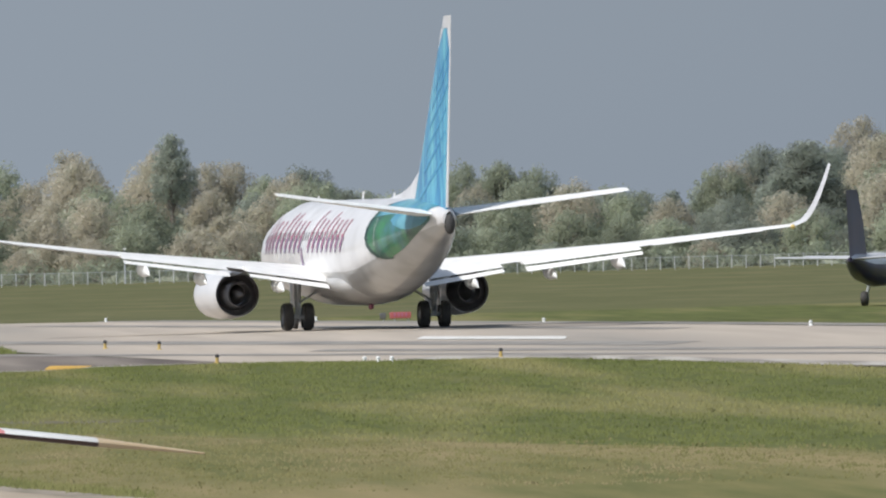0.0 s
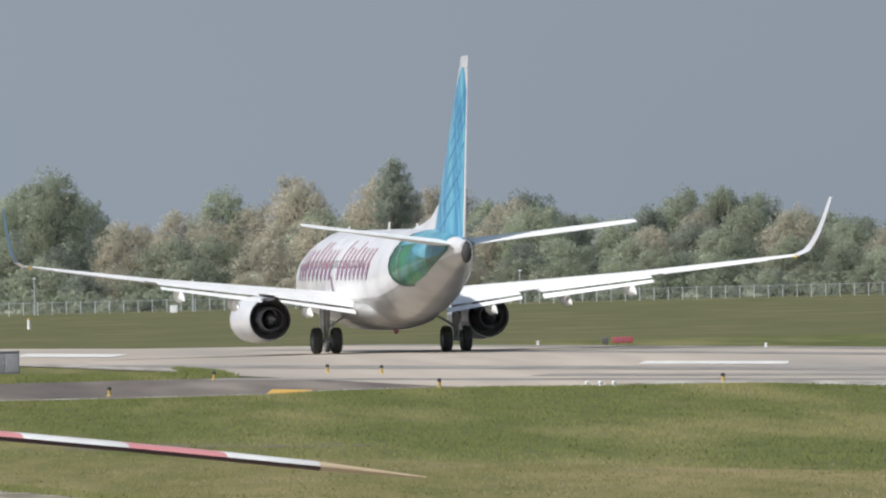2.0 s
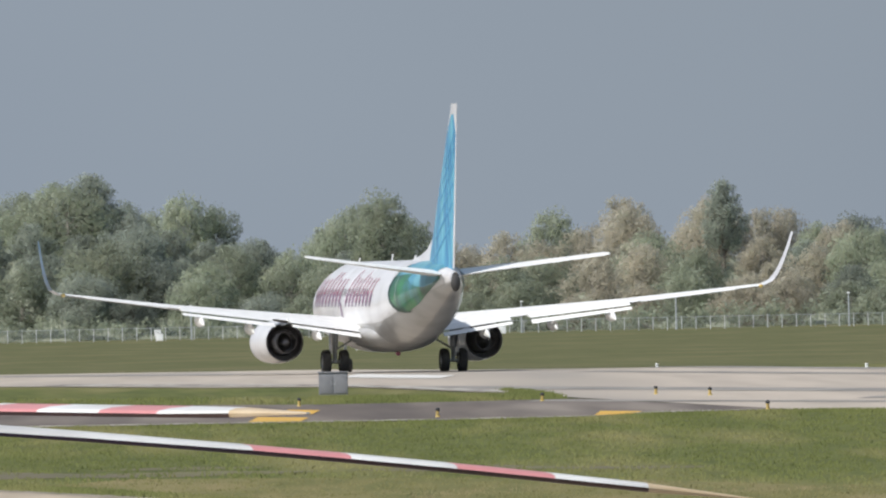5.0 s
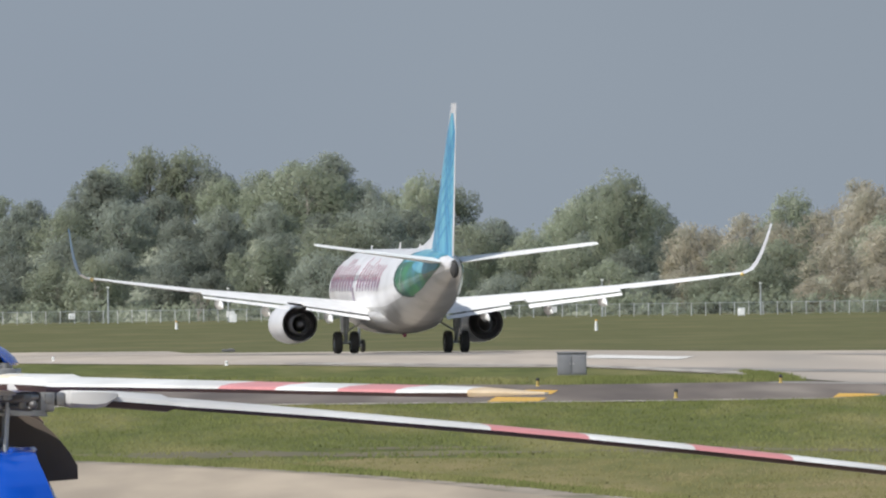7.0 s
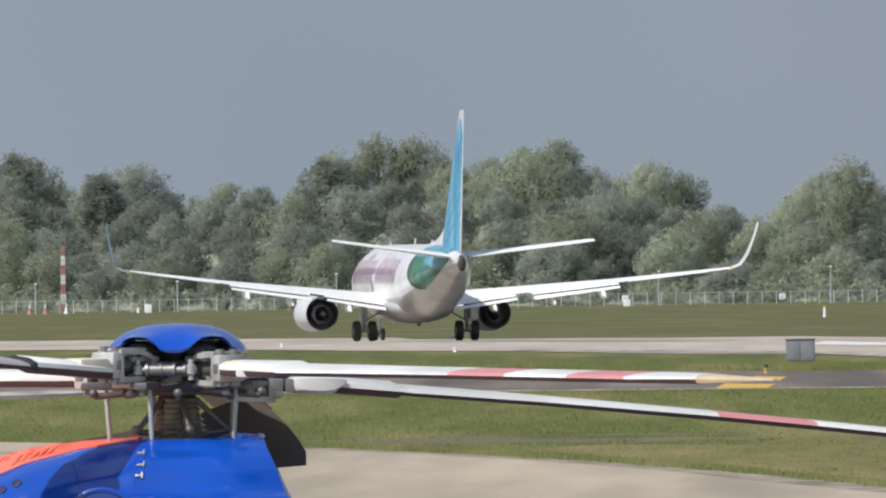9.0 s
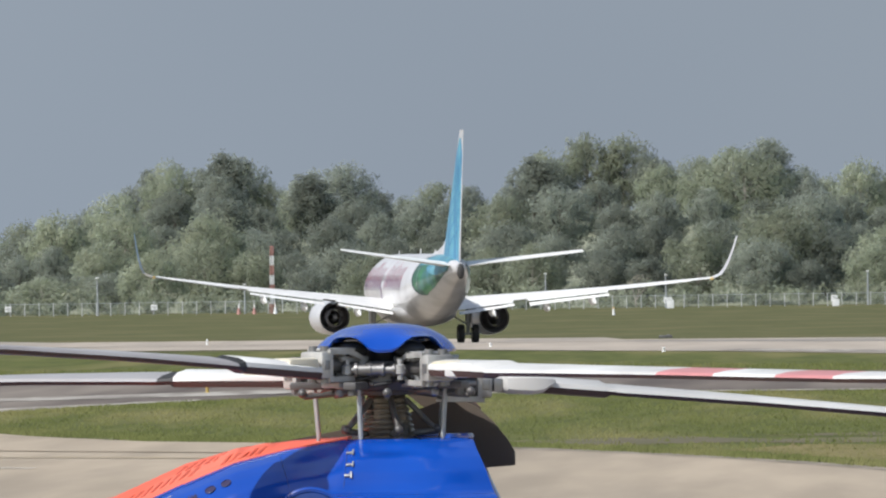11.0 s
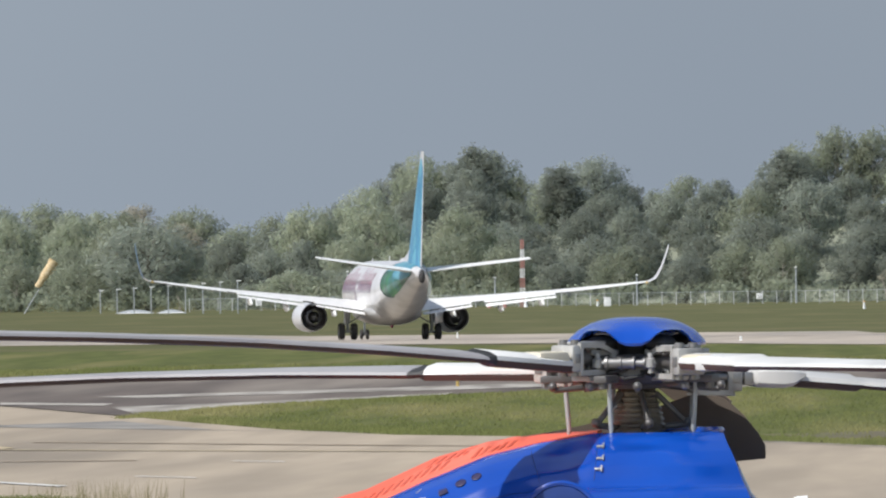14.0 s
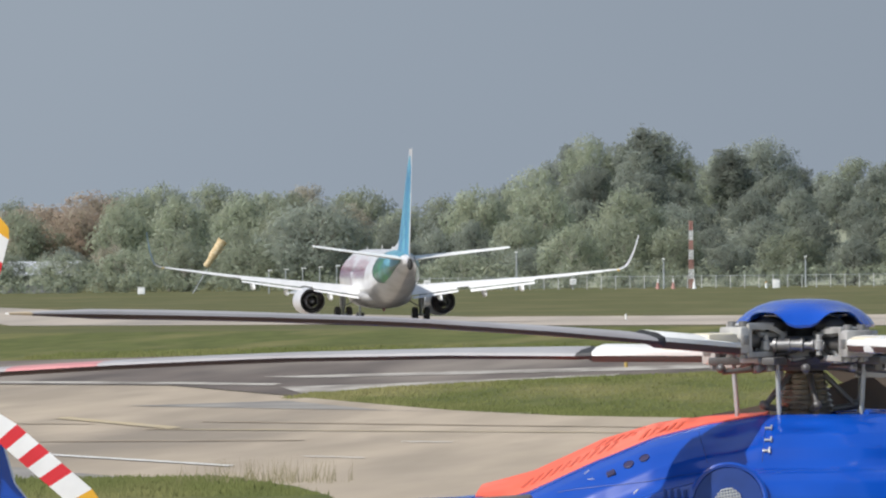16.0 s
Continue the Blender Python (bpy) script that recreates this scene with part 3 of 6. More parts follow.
        # flaps, set for take-off
        for name, x0, x1, a0, b0, z0, a1, b1, z1 in (("inboard_flap", 2.0, 5.3, 20.3, 22.0, 2.06, 20.7, 22.2, 2.50), ("outboard_flap", 6.2, 10.8, 20.9, 22.4, 2.62, 22.7, 23.8, 3.13)):
            secs = [aerofoil((side * x0, NOSE - a0, z0 + 0.13), (side * x0, NOSE - b0, z0 - 0.08), 0.10), aerofoil((side * x1, NOSE - a1, z1 + 0.12), (side * x1, NOSE - b1, z1 - 0.05), 0.10)]
            fl = part(name, loft(secs), FLAP_WHITE, wing, "white trailing-edge flap lowered")
            secs = [aerofoil((side * x0, NOSE - b0 - 0.06, z0 - 0.17), (side * x0, NOSE - b0 - 0.55, z0 - 0.36), 0.10), aerofoil((side * x1, NOSE - b1 - 0.04, z1 - 0.13), (side * x1, NOSE - b1 - 0.40, z1 - 0.25), 0.10)]
            part("aft_flap", loft(secs), FLAP_WHITE, fl, "narrow aft flap segment")
        secs = [aerofoil((side * x, NOSE - a, z + 0.03), (side * x, NOSE - b, z - 0.02), 0.12) for x, a, b, z in ((11.4, 22.65, 23.35, 3.25), (15.6, 24.75, 25.35, 3.77))]
        part("aileron", loft(secs), FLAP_WHITE, wing, "white aileron")
        for x, s, z in ((4.05, 20.4, 2.10), (7.3, 20.6, 2.44), (9.9, 21.9, 2.84)):
            rings = []
            for k, (f, r) in enumerate(((0, 0.03), (0.2, 0.17), (0.5, 0.22), (0.8, 0.15), (1.0, 0.02))):
                zc = z - 0.18 - 0.16 * f - (0.12 if k == 4 else 0)
                rings.append([Vector((side * x + r * 0.75 * math.cos(q), NOSE - (s + 2.9 * f), zc + r * 1.3 * math.sin(q))) for q in [2 * math.pi * i / 12 for i in range(12)]])
            part("flap_track_fairing", loft(rings), FLAP_WHITE, wing, "white canoe fairing")
        # engine
        ex, ez = side * 4.83, 1.52
        bm = revolve([(NOSE - 12.0, 0.86), (NOSE - 11.85, 0.92), (NOSE - 12.2, 0.98), (NOSE - 13.3, 1.02), (NOSE - 14.8, 1.02), (NOSE - 16.0, 0.97), (NOSE - 16.9, 0.91), (NOSE - 16.88, 0.88), (NOSE - 15.5, 0.88), (NOSE - 14.0, 0.86), (NOSE - 13.0, 0.82)], 'Y', 40, centre=(ex, 0, ez))
        nac = part("nacelle", bm, WHITE_SKIN, ob, "white engine nacelle")
        bm = revolve([(NOSE - 16.2, 0.885), (NOSE - 16.0, 0.50)], 'Y', 32, centre=(ex, 0, ez))
        part("fan_duct", bm, FAN_DARK, nac, "dark fan duct")
        bm = revolve([(NOSE - 14.2, 0.66), (NOSE - 16.2, 0.64), (NOSE - 17.5, 0.50), (NOSE - 17.48, 0.46), (NOSE - 16.4, 0.46)], 'Y', 32, centre=(ex, 0, ez))
        part("core_nozzle", bm, FAN_DARK, nac, "burnt metal core nozzle")
        bm = revolve([(NOSE - 16.3, 0.43), (NOSE - 16.8, 0.30), (NOSE - 17.6, 0.17), (NOSE - 18.1, 0.03)], 'Y', 24, centre=(ex, 0, ez))
        part("exhaust_plug", bm, FAN_DARK, nac, "grey exhaust plug")
        secs = [[Vector((ex + w * c, NOSE - s, z)) for c, s, z in ((-1, a, z0), (-1, b, z0), (1, b, z0), (1, a, z0))] for a, b, z0, w in ((13.0, 17.2, ez + 0.78, 0.16), (14.2, 19.6, 2.45, 0.14))]
        part("pylon", loft(secs), GREY_PAINT_AND_SHADE, nac, "grey engine pylon")
        # main undercarriage
        gx = side * 2.86
        bm = bmesh.new()
        for v in revolve([(0.5, 0.002), (0.5, 0.11), (1.2, 0.115), (1.22, 0.16), (2.15, 0.19), (2.15, 0.002)], 'Z', 16, bm=bm).verts:
            v.co.x += gx
        part("main_strut", bm, GALV, ob, "pale metal undercarriage strut")
        for nm, a, b, r in (("axle", (gx - 0.36, 0, 0.56), (gx + 0.36, 0, 0.56), 0.08), ("side_brace", (gx, 0, 1.1), (gx - side * 1.1, 0.15, 1.75), 0.05), ("torque_link", (gx, -0.10, 0.7), (gx, -0.34, 1.05), 0.035), ("torque_link", (gx, -0.34, 1.05), (gx, -0.14, 1.40), 0.035), ("hydraulic_line", (gx - 0.02, -0.18, 0.95), (gx - 0.02, -0.18, 2.1), 0.04), ("drag_brace", (gx, 0, 1.9), (gx + side * 0.75, 0.35, 2.25), 0.06)):
            part(nm, rod(bmesh.new(), a, b, r), GALV, ob, "pale metal undercarriage link")
        bm = bmesh.new()
        box(bm, gx + side * 0.20, 0.05, 1.45, 0.05, 0.75, 1.0, 0.015)
        part("strut_door", bm, WHITE_SKIN, ob, "white undercarriage door")
        wheel("main_wheel", ob, gx - 0.43, 0, 0.57, 0.40)
        wheel("main_wheel", ob, gx + 0.43, 0, 0.57, 0.40)
    # nose undercarriage
    ny = NOSE - 4.9
    bm = bmesh.new()
    rod(bm, (0, ny, 0.3), (0, ny, 1.6), 0.07)
    rod(bm, (-0.22, ny, 0.34), (0.22, ny, 0.34), 0.05)
    part("nose_strut", bm, GALV, ob, "pale metal nose strut")
    for dx in (-0.2, 0.2):
        wheel("nose_wheel", ob, dx, ny, 0.34, 0.2)
    for s, h in ((9.5, 0.22), (19.5, 0.34), (26.3, 0.24)):
        bm = loft([[Vector((a * 0.03, NOSE - s - b - 0.25 * k, 5.33 + h * k)) for a, b in ((-1, 0), (0, -0.2), (1, 0), (0, 0.3))] for k in (0, 1)])
        part("aerial", bm, WHITE_SKIN, ob, "white blade aerial")
    bm = bmesh.new()
    bmesh.ops.create_uvsphere(bm, u_segments=10, v_segments=8, radius=0.12)
    bmesh.ops.translate(bm, vec=(0, NOSE - 21.0, 0.93), verts=bm.verts)
    part("beacon", bm, MARK_RED, ob, "red belly beacon")
    return ob


airliner_ob = airliner()


# ---- the parked helicopter (origin on the apron under the rotor head, x towards the nose) ----
HUB = Vector((-2.96, 114.76, 0.0))
heli = thing("helicopter", "blue and orange helicopter parked on the apron, rotor stopped", "helicopter", Matrix.Translation(HUB))


def blade(az, bend, bands=2, pitch=(7.0, 3.0), grey=False, name="rotor_blade", start=0.5):
    """One main blade: bend gives height over radius as (z0, slope, curve)."""
    a = radians(az)
    d, nrm = Vector((math.cos(a), math.sin(a), 0)), Vector((-math.sin(a), math.cos(a), 0))
    cuts = [(0.58, 0), (0.80, 0), (0.96, 0), (1.40, 0), (1.43, 5), (1.50, 5), (1.53, 0), (1.70, 0), (2.4, 0), (3.50, 0), (3.53, 1), (4.15, 1), (4.18, 0), (4.85, 0), (4.88, 1), (5.50, 1), (5.53, 0), (6.15, 0), (6.18, 2), (6.45, 2), (6.70, 2), (6.74, 2), (6.88, 2)]
    bm = bmesh.new()
    prev, pm = None, 0
    for r, m in cuts:
        if r < start:
            continue
        chord = 0.17 if r < 0.7 else 0.24 if r < 1.0 else 0.33 if r < 1.5 else 0.40 if r < 5.6 else 0.40 - 0.20 * (r - 5.6) / 0.55 if r < 6.15 else 0.20 - 0.16 * (r - 6.15) / 0.73
        tw = radians(pitch[0] + (pitch[1] - pitch[0]) * min(1, max(0, r - 1.0) / 2.0))
        if m == 1 and bands < (2 if r < 4.5 else 1):
            m = 0
        z = bend[0] + bend[1] * r + bend[2] * r * r
        c = d * r + Vector((0, 0, z))
        th = (0.027 if r > 1.4 else 0.045) * (1.0 if r < 6.15 else 1.0 - 0.8 * (r - 6.15) / 0.73)
        if m == 5 and not grey:
            m = 0
        if grey and m == 2 and r < 6.72:
            m = 0
        far = 1 if nrm.y > 0 else -1
        side = nrm * far * math.cos(tw) + Vector((0, 0, math.sin(tw)))
        top = Vector((0, 0, math.cos(tw))) - nrm * far * math.sin(tw)
        ring = [c + side * chord * 0.5, c + side * chord * 0.2 + top * th, c - side * chord * 0.25 + top * th, c - side * chord * 0.46 + top * th * 0.6, c - side * chord * 0.5, c - side * chord * 0.46 - top * th * 0.9, c - side * chord * 0.2 - top * th * 1.2, c + side * chord * 0.25 - top * th * 0.6]
        vs = [bm.verts.new(p) for p in ring]
        if prev:
            for i in range(8):
                f = bm.faces.new((prev[i], prev[(i + 1) % 8], vs[(i + 1) % 8], vs[i]))
                # lower faces go dark brown: the blade's own shade, painted on
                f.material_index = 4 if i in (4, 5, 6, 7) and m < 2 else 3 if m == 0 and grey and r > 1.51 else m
        else:
            bm.faces.new(vs[::-1])
        prev, pm = vs, m
    bm.faces.new(prev)
    bl = part(name, bm, [BLADE_WHITE, BLADE_RED, BLADE_TAN, BLADE_SKY_GREY, BLADE_UNDER_SHADE, BLACK_RUBBER], heli, "rotor blade with a white root, sky reflection painted pale grey" if grey else "white rotor blade with red bands and tan tip, shade painted beneath")
    # white paddle, cream cuff and pale clamp at the root
    if not grey and start < 0.6:
        bm = bmesh.new()
        zp = bend[0] + bend[1] * 1.05 + bend[2]
        box(bm, *(d * 1.04 + Vector((0, 0, zp - 0.01))), 0.34, 0.24, 0.10, 0.04, Matrix.Rotation(a, 4, 'Z'))
        part("root_paddle", bm, BLADE_WHITE, bl, "white blade root paddle")
    bm = bmesh.new()
    z = bend[0] + bend[1]
    m = Matrix.Rotation(a, 4, 'Z')
    if start < 0.6:
        box(bm, *(d * 0.82 + Vector((0, 0, z - 0.005))), 0.27, 0.20, 0.105, 0.035, m)
        part("cuff", bm, CREAM, bl, "cream blade cuff")
    else:
        for s in (-1, 1):
            rod(bm, d * 0.50 + nrm * 0.06 * s + Vector((0, 0, z + 0.01)), d * 0.86 + nrm * 0.05 * s + Vector((0, 0, z)), 0.030, 0.024)
        for r in (0.62, 0.71):
            box(bm, *(d * r + Vector((0, 0, z - 0.005))), 0.06, 0.20, 0.085, 0.015, m)
        part("root_arm", bm, STEEL, bl, "grey metal blade root arms")
    # clevis: two six-sided plates with an open middle, joined by flanges to a block
    bm = bmesh.new()
    box(bm, *(d * 0.62 + Vector((0, 0, z))), 0.10, 0.20, 0.17, 0.02, m)
    clamp = part("blade_clamp", bm, CLAMP_PALE, bl, "pale metal blade clevis block")
    outer = ((0.60, 0.100), (0.40, 0.095), (0.275, 0.040), (0.275, -0.045), (0.40, -0.105), (0.60, -0.110))
    inner = ((0.575, 0.068), (0.41, 0.064), (0.315, 0.026), (0.315, -0.030), (0.41, -0.072), (0.575, -0.076))
    for s in (-1, 1):
        ring = lambda pts, off: [d * r + nrm * (0.078 + off) * s + Vector((0, 0, z + h)) for r, h in pts]
        bm = loft([ring(outer, 0), ring(outer, 0.024), ring(inner, 0.024), ring(inner, 0), ring(outer, 0)], cap=False)
        bmesh.ops.remove_doubles(bm, verts=bm.verts, dist=0.0001)
        part("clevis_plate", bm, CLAMP_PALE, clamp, "open six-sided clevis plate")
        bm = bmesh.new()
        box(bm, *(d * 0.47 + Vector((0, 0, z + 0.098 * s))), 0.26, 0.15, 0.018, 0.006, m)
        part("clevis_flange", bm, HUB_GREY, clamp)
        bm = bmesh.new()
        rod(bm, d * 0.60 + nrm * 0.05 * s + Vector((0, 0, z - 0.115)), d * 0.60 + nrm * 0.05 * s + Vector((0, 0, z + 0.12)), 0.028)
        part("bolt", bm, STEEL, clamp)
    bm = bmesh.new()
    rod(bm, d * 0.30 + Vector((0, 0, z)), d * 0.58 + Vector((0, 0, z)), 0.060, 0.045, 16)
    part("clamp_spindle", bm, DARK_METAL, bl, "dark blade spindle inside the clevis")
    for s in (-1, 1):
        bm = bmesh.new()
        box(bm, *(d * 0.63 + nrm * 0.102 * s + Vector((0, 0, z))), 0.05, 0.008, 0.06, 0.004, m)
        part("clamp_plate", bm, STEEL, bl, "small grey plate on the clevis")


blade(14.8, (3.897, -0.072, -0.0045), start=0.9)
blade(-57.0, (3.95, -0.014, 0.0))
bm = bmesh.new()
d = Vector((math.cos(radians(14.8)), math.sin(radians(14.8)), 0))
rings = []
for r, h, w, dz in ((0.74, 0.035, 0.10, 0.0), (0.76, 0.055, 0.15, 0.0), (0.82, 0.064, 0.18, -0.002), (0.92, 0.066, 0.20, -0.006), (0.98, 0.056, 0.205, -0.004), (1.03, 0.032, 0.20, 0.006), (1.06, 0.014, 0.19, 0.010)):
    n = Vector((-d.y, d.x, 0))
    rings.append([d * r + n * w * c + Vector((0, 0, 3.828 + dz + h * s)) for c, s in ((-1, -0.6), (-1, 0.6), (-0.8, 1), (0.8, 1), (1, 0.6), (1, -0.6), (0.8, -1), (-0.8, -1))])
part("root_fairing", loft(rings), BLADE_WHITE, heli, "white rounded blade root fairing")
# these two carry the dark sky's grazing reflection as grey colour past the root
blade(-133.2, (3.88, 0.085, -0.0057), 0, (9.5, 2.2), True)
blade(158.8, (3.865, 0.030, -0.0075), 1, (9.0, 2.0), True)
blade(87.0, (3.93, -0.03, -0.004))

# rotor head
bm = revolve([(0.302, 0.02), (0.299, 0.12), (0.287, 0.21), (0.262, 0.29), (0.222, 0.365), (0.175, 0.418), (0.135, 0.446), (0.118, 0.441), (0.15, 0.40), (0.20, 0.33), (0.235, 0.22), (0.25, 0.05)], 'Z', 60, centre=(0, 0, 3.92))
for v in bm.verts:
    r = math.hypot(v.co.x, v.co.y)
    if r > 0.35 and v.co.z < 4.15:
        az = math.degrees(math.atan2(v.co.y, v.co.x))
        gap = min(abs((az - b + 180) % 360 - 180) for b in (-57.0, -124.0, 87.0))
        v.co.z += math.exp(-(gap / 19) ** 4) * (4.155 - v.co.z) * 0.85
cap = part("beanie", bm, HELI_BLUE, heli, "glossy blue domed rotor head fairing")
bm = bmesh.new()
rod(bm, (0, 0, 3.86), (0, 0, 4.17), 0.12, 0.15, 20)
part("beanie_post", bm, BLACK_RUBBER, heli, "dark post under the fairing")
bm = revolve([(3.80, 0.10), (3.80, 0.30), (3.85, 0.36), (3.93, 0.36), (3.985, 0.29), (3.985, 0.10)], 'Z', 30)
part("hub_plate", bm, DARK_METAL, heli, "dark rotor hub")
for k, az in enumerate((14.8, -57.0, -135.0, 158.8, 87.0)):
    a = radians(az)
    d, n = Vector((math.cos(a), math.sin(a), 0)), Vector((-math.sin(a), math.cos(a), 0))
    m = Matrix.Rotation(a, 4, 'Z')
    bm = bmesh.new()
    box(bm, *(d * 0.34 + Vector((0, 0, 4.00))), 0.24, 0.16, 0.035, 0.012, m)
    box(bm, *(d * 0.36 + Vector((0, 0, 3.835))), 0.26, 0.17, 0.035, 0.012, m)
    rod(bm, d * 0.38 + Vector((0, 0, 3.81)), d * 0.38 + Vector((0, 0, 4.04)), 0.04)
    part("hub_arm", bm, HUB_GREY, heli, "grey metal hub arm")
    bm = bmesh.new()
    bmesh.ops.create_uvsphere(bm, u_segments=14, v_segments=10, radius=0.085)
    bmesh.ops.scale(bm, vec=(1.2, 1.2, 0.75), verts=bm.verts)
    bmesh.ops.translate(bm, vec=d * 0.30 + Vector((0, 0, 4.05)), verts=bm.verts)
    part("elastomer", bm, BLACK_RUBBER, heli, "black rubber bearing")
    # damper between arms
    e = radians(az + 36)
    q, w = Vector((math.cos(e), math.sin(e), 0)), Vector((-math.sin(e), math.cos(e), 0))
    lay = Matrix.Translation(q * 0.40 + Vector((0, 0, 3.93))) @ Matrix.Rotation(e + math.pi / 2, 4, 'Z')
    bm = revolve([(-0.20, 0.002), (-0.20, 0.018), (-0.125, 0.020), (-0.125, 0.044), (-0.105, 0.046), (-0.103, 0.036), (-0.032, 0.036), (-0.030, 0.043), (-0.016, 0.043), (-0.014, 0.036), (0.048, 0.036), (0.050, 0.044), (0.066, 0.044), (0.067, 0.024), (0.118, 0.024), (0.120, 0.037), (0.135, 0.037), (0.136, 0.018), (0.20, 0.018), (0.20, 0.002)], 'X', 20)
    bmesh.ops.transform(bm, matrix=lay, verts=bm.verts)
    dmp = part("damper", bm, STEEL, heli, "grey hydraulic blade damper")
    for s0 in (-0.175, 0.165):
        bm = revolve([(-0.065, 0.002), (-0.065, 0.018), (-0.034, 0.018), (-0.026, 0.034), (0.026, 0.034), (0.034, 0.018), (0.065, 0.018), (0.065, 0.002)], 'Z', 14)
        bmesh.ops.transform(bm, matrix=lay @ Matrix.Translation((s0, 0, 0)), verts=bm.verts)
        part("rod_end", bm, HUB_GREY, dmp, "pale rod end")
    # pitch link and its horn
    f = radians(az + 24)
    h = Vector((math.cos(f), math.sin(f), 0))
    bm = bmesh.new()
    rod(bm, h * 0.43 + Vector((0, 0, 3.42)), h * 0.45 + Vector((0, 0, 3.84)), 0.012)
    rod(bm, h * 0.43 + Vector((0, 0, 3.50)), h * 0.45 + Vector((0, 0, 3.77)), 0.0155)
    part("pitch_link", bm, GALV, heli, "pale metal pitch link")
    bm = bmesh.new()
    box(bm, *(h * 0.50 + Vector((0, 0, 3.83))), 0.22, 0.09, 0.05, 0.015, Matrix.Rotation(f, 4, 'Z'))
    rod(bm, h * 0.56 + Vector((0, 0, 3.77)), h * 0.56 + Vector((0, 0, 3.84)), 0.028)
    part("pitch_horn", bm, DARK_METAL, heli, "dark pitch horn")
    # swashplate scissors
    g = radians(az + 60)
    q = Vector((math.cos(g), math.sin(g), 0))
    bm = bmesh.new()
    rod(bm, q * 0.12 + Vector((0, 0, 3.74)), q * 0.30 + Vector((0, 0, 3.56)), 0.020, 0.015)
    rod(bm, q * 0.12 + Vector((0, 0, 3.52)), q * 0.33 + Vector((0, 0, 3.54)), 0.020)
    bmesh.ops.create_uvsphere(bm, u_segments=10, v_segments=8, radius=0.030, matrix=Matrix.Translation(q * 0.32 + Vector((0, 0, 3.55))))
    part("scissor_link", bm, DARK_METAL, heli, "dark scissor link")
prof = []
for i in range(9):
    z = 3.46 + i * 0.034
    prof += [(z, 0.185 - 0.008 * i), (z + 0.012, 0.206 - 0.009 * i), (z + 0.024, 0.185 - 0.008 * i)]
bm = revolve(prof + [(3.78, 0.11), (3.86, 0.16)], 'Z', 28)
part("mast_boot", bm, MAST_BRONZE, heli, "ribbed bronze-grey mast boot")
bm = revolve([(3.765, 0.12), (3.77, 0.24), (3.795, 0.27), (3.82, 0.24), (3.83, 0.12)], 'Z', 28)
part("swashplate", bm, DARK_METAL, heli, "dark swashplate")

# cowling: sections along x (towards the nose), ridge height, half width, shoulder height
COWL = [(-5.5, 2.74, 0.16, 2.35), (-4.6, 2.78, 0.26, 2.35), (-3.6, 2.84, 0.48, 2.25), (-2.9, 2.92, 0.70, 2.25), (-2.46, 2.98, 0.82, 2.3), (-2.1, 3.04, 0.88, 2.35), (-1.75, 3.13, 0.92, 2.4), (-1.3, 3.33, 0.94, 2.45), (-0.95, 3.43, 0.92, 2.5), (-0.6, 3.475, 0.88, 2.55), (-0.25, 3.492, 0.84, 2.6), (0.15, 3.50, 0.80, 2.6), (0.46, 3.505, 0.74, 2.6), (0.53, 3.50, 0.70, 2.6), (0.60, 3.36, 0.70, 2.55), (0.72, 3.10, 0.78, 2.5), (0.95, 2.82, 0.85, 2.4), (1.6, 2.66, 0.95, 2.2), (2.8, 2.62, 1.0, 2.0), (3.8, 2.35, 0.9, 1.8), (4.8, 1.9, 0.6, 1.5), (5.4, 1.5, 0.15, 1.35)]


def cowl_ring(x, top, half, sh, n=28):
    ring = []
    lo = max(0.75, 0.75 + (0.0 if x > -3 else (-3 - x) * 0.58))
    mid = (top + lo) / 2
    for i in range(n):
        a = 2 * math.pi * i / n
        c, s = math.cos(a), math.sin(a)
        e = 0.62
        y = half * math.copysign(abs(c) ** e, c)
        z = mid + (top - mid if s > 0 else mid - lo) * math.copysign(abs(s) ** e, s)
        if s > 0:
            y *= 1 - 0.30 * s ** 2
        if y < 0 and -2.7 < x < 0.75:
            y *= 0.62
        if s > 0 and -2.3 < x < -0.2 and y < 0.5:
            z -= 0.185 * min(1, (0.5 - y) / 0.95) * min(1, (x + 2.3) / 0.4, (-0.2 - x) / 0.3)
        ring.append(Vector((x, y, z)))
    return ring


part("body", loft([cowl_ring(*r) for r in COWL]), HELI_BLUE, heli, "glossy blue fuselage and engine cowling")
# raised rim at the top of the gearbox cowling
rings = []
for k in range(25):
    a = radians(-42 + 130 * k / 24)
    rings.append([Vector((math.cos(a) * r * 0.98 - 0.01, math.sin(a) * r * 0.88, z)) for z, r in ((3.47, 0.50), (3.515, 0.545), (3.52, 0.565), (3.50, 0.582), (3.45, 0.56))])
bm = loft(rings)
part("cowl_rim", bm, HELI_BLUE, heli, "blue rim of the gearbox cowling")


def cowl_top(x, y=0.0):
    for a, b in zip(COWL, COWL[1:]):
        if a[0] <= x <= b[0]:
            k = (x - a[0]) / (b[0] - a[0])
            return [a[i] + (b[i] - a[i]) * k for i in (1, 2)]
    return [3.4, 0.8]


# orange engine deck, tipped towards the near side
def deck_point(x, f):
    """f runs from the near edge (0) to the far edge (1)."""
    top, half = cowl_top(x)
    y = -0.42 + 1.02 * f
    drop = 0.12 * min(1.0, (-0.22 - x) / 1.05, (x + 2.25) / 0.35)
    swell = sum(0.026 * math.exp(-((x - c) / 0.075) ** 4) for c in (-0.80, -0.99)) * math.exp(-((f - 0.52) / 0.26) ** 4)
    return Vector((x, y, top + 0.012 - drop * (1 - f) ** 1.25 + swell))


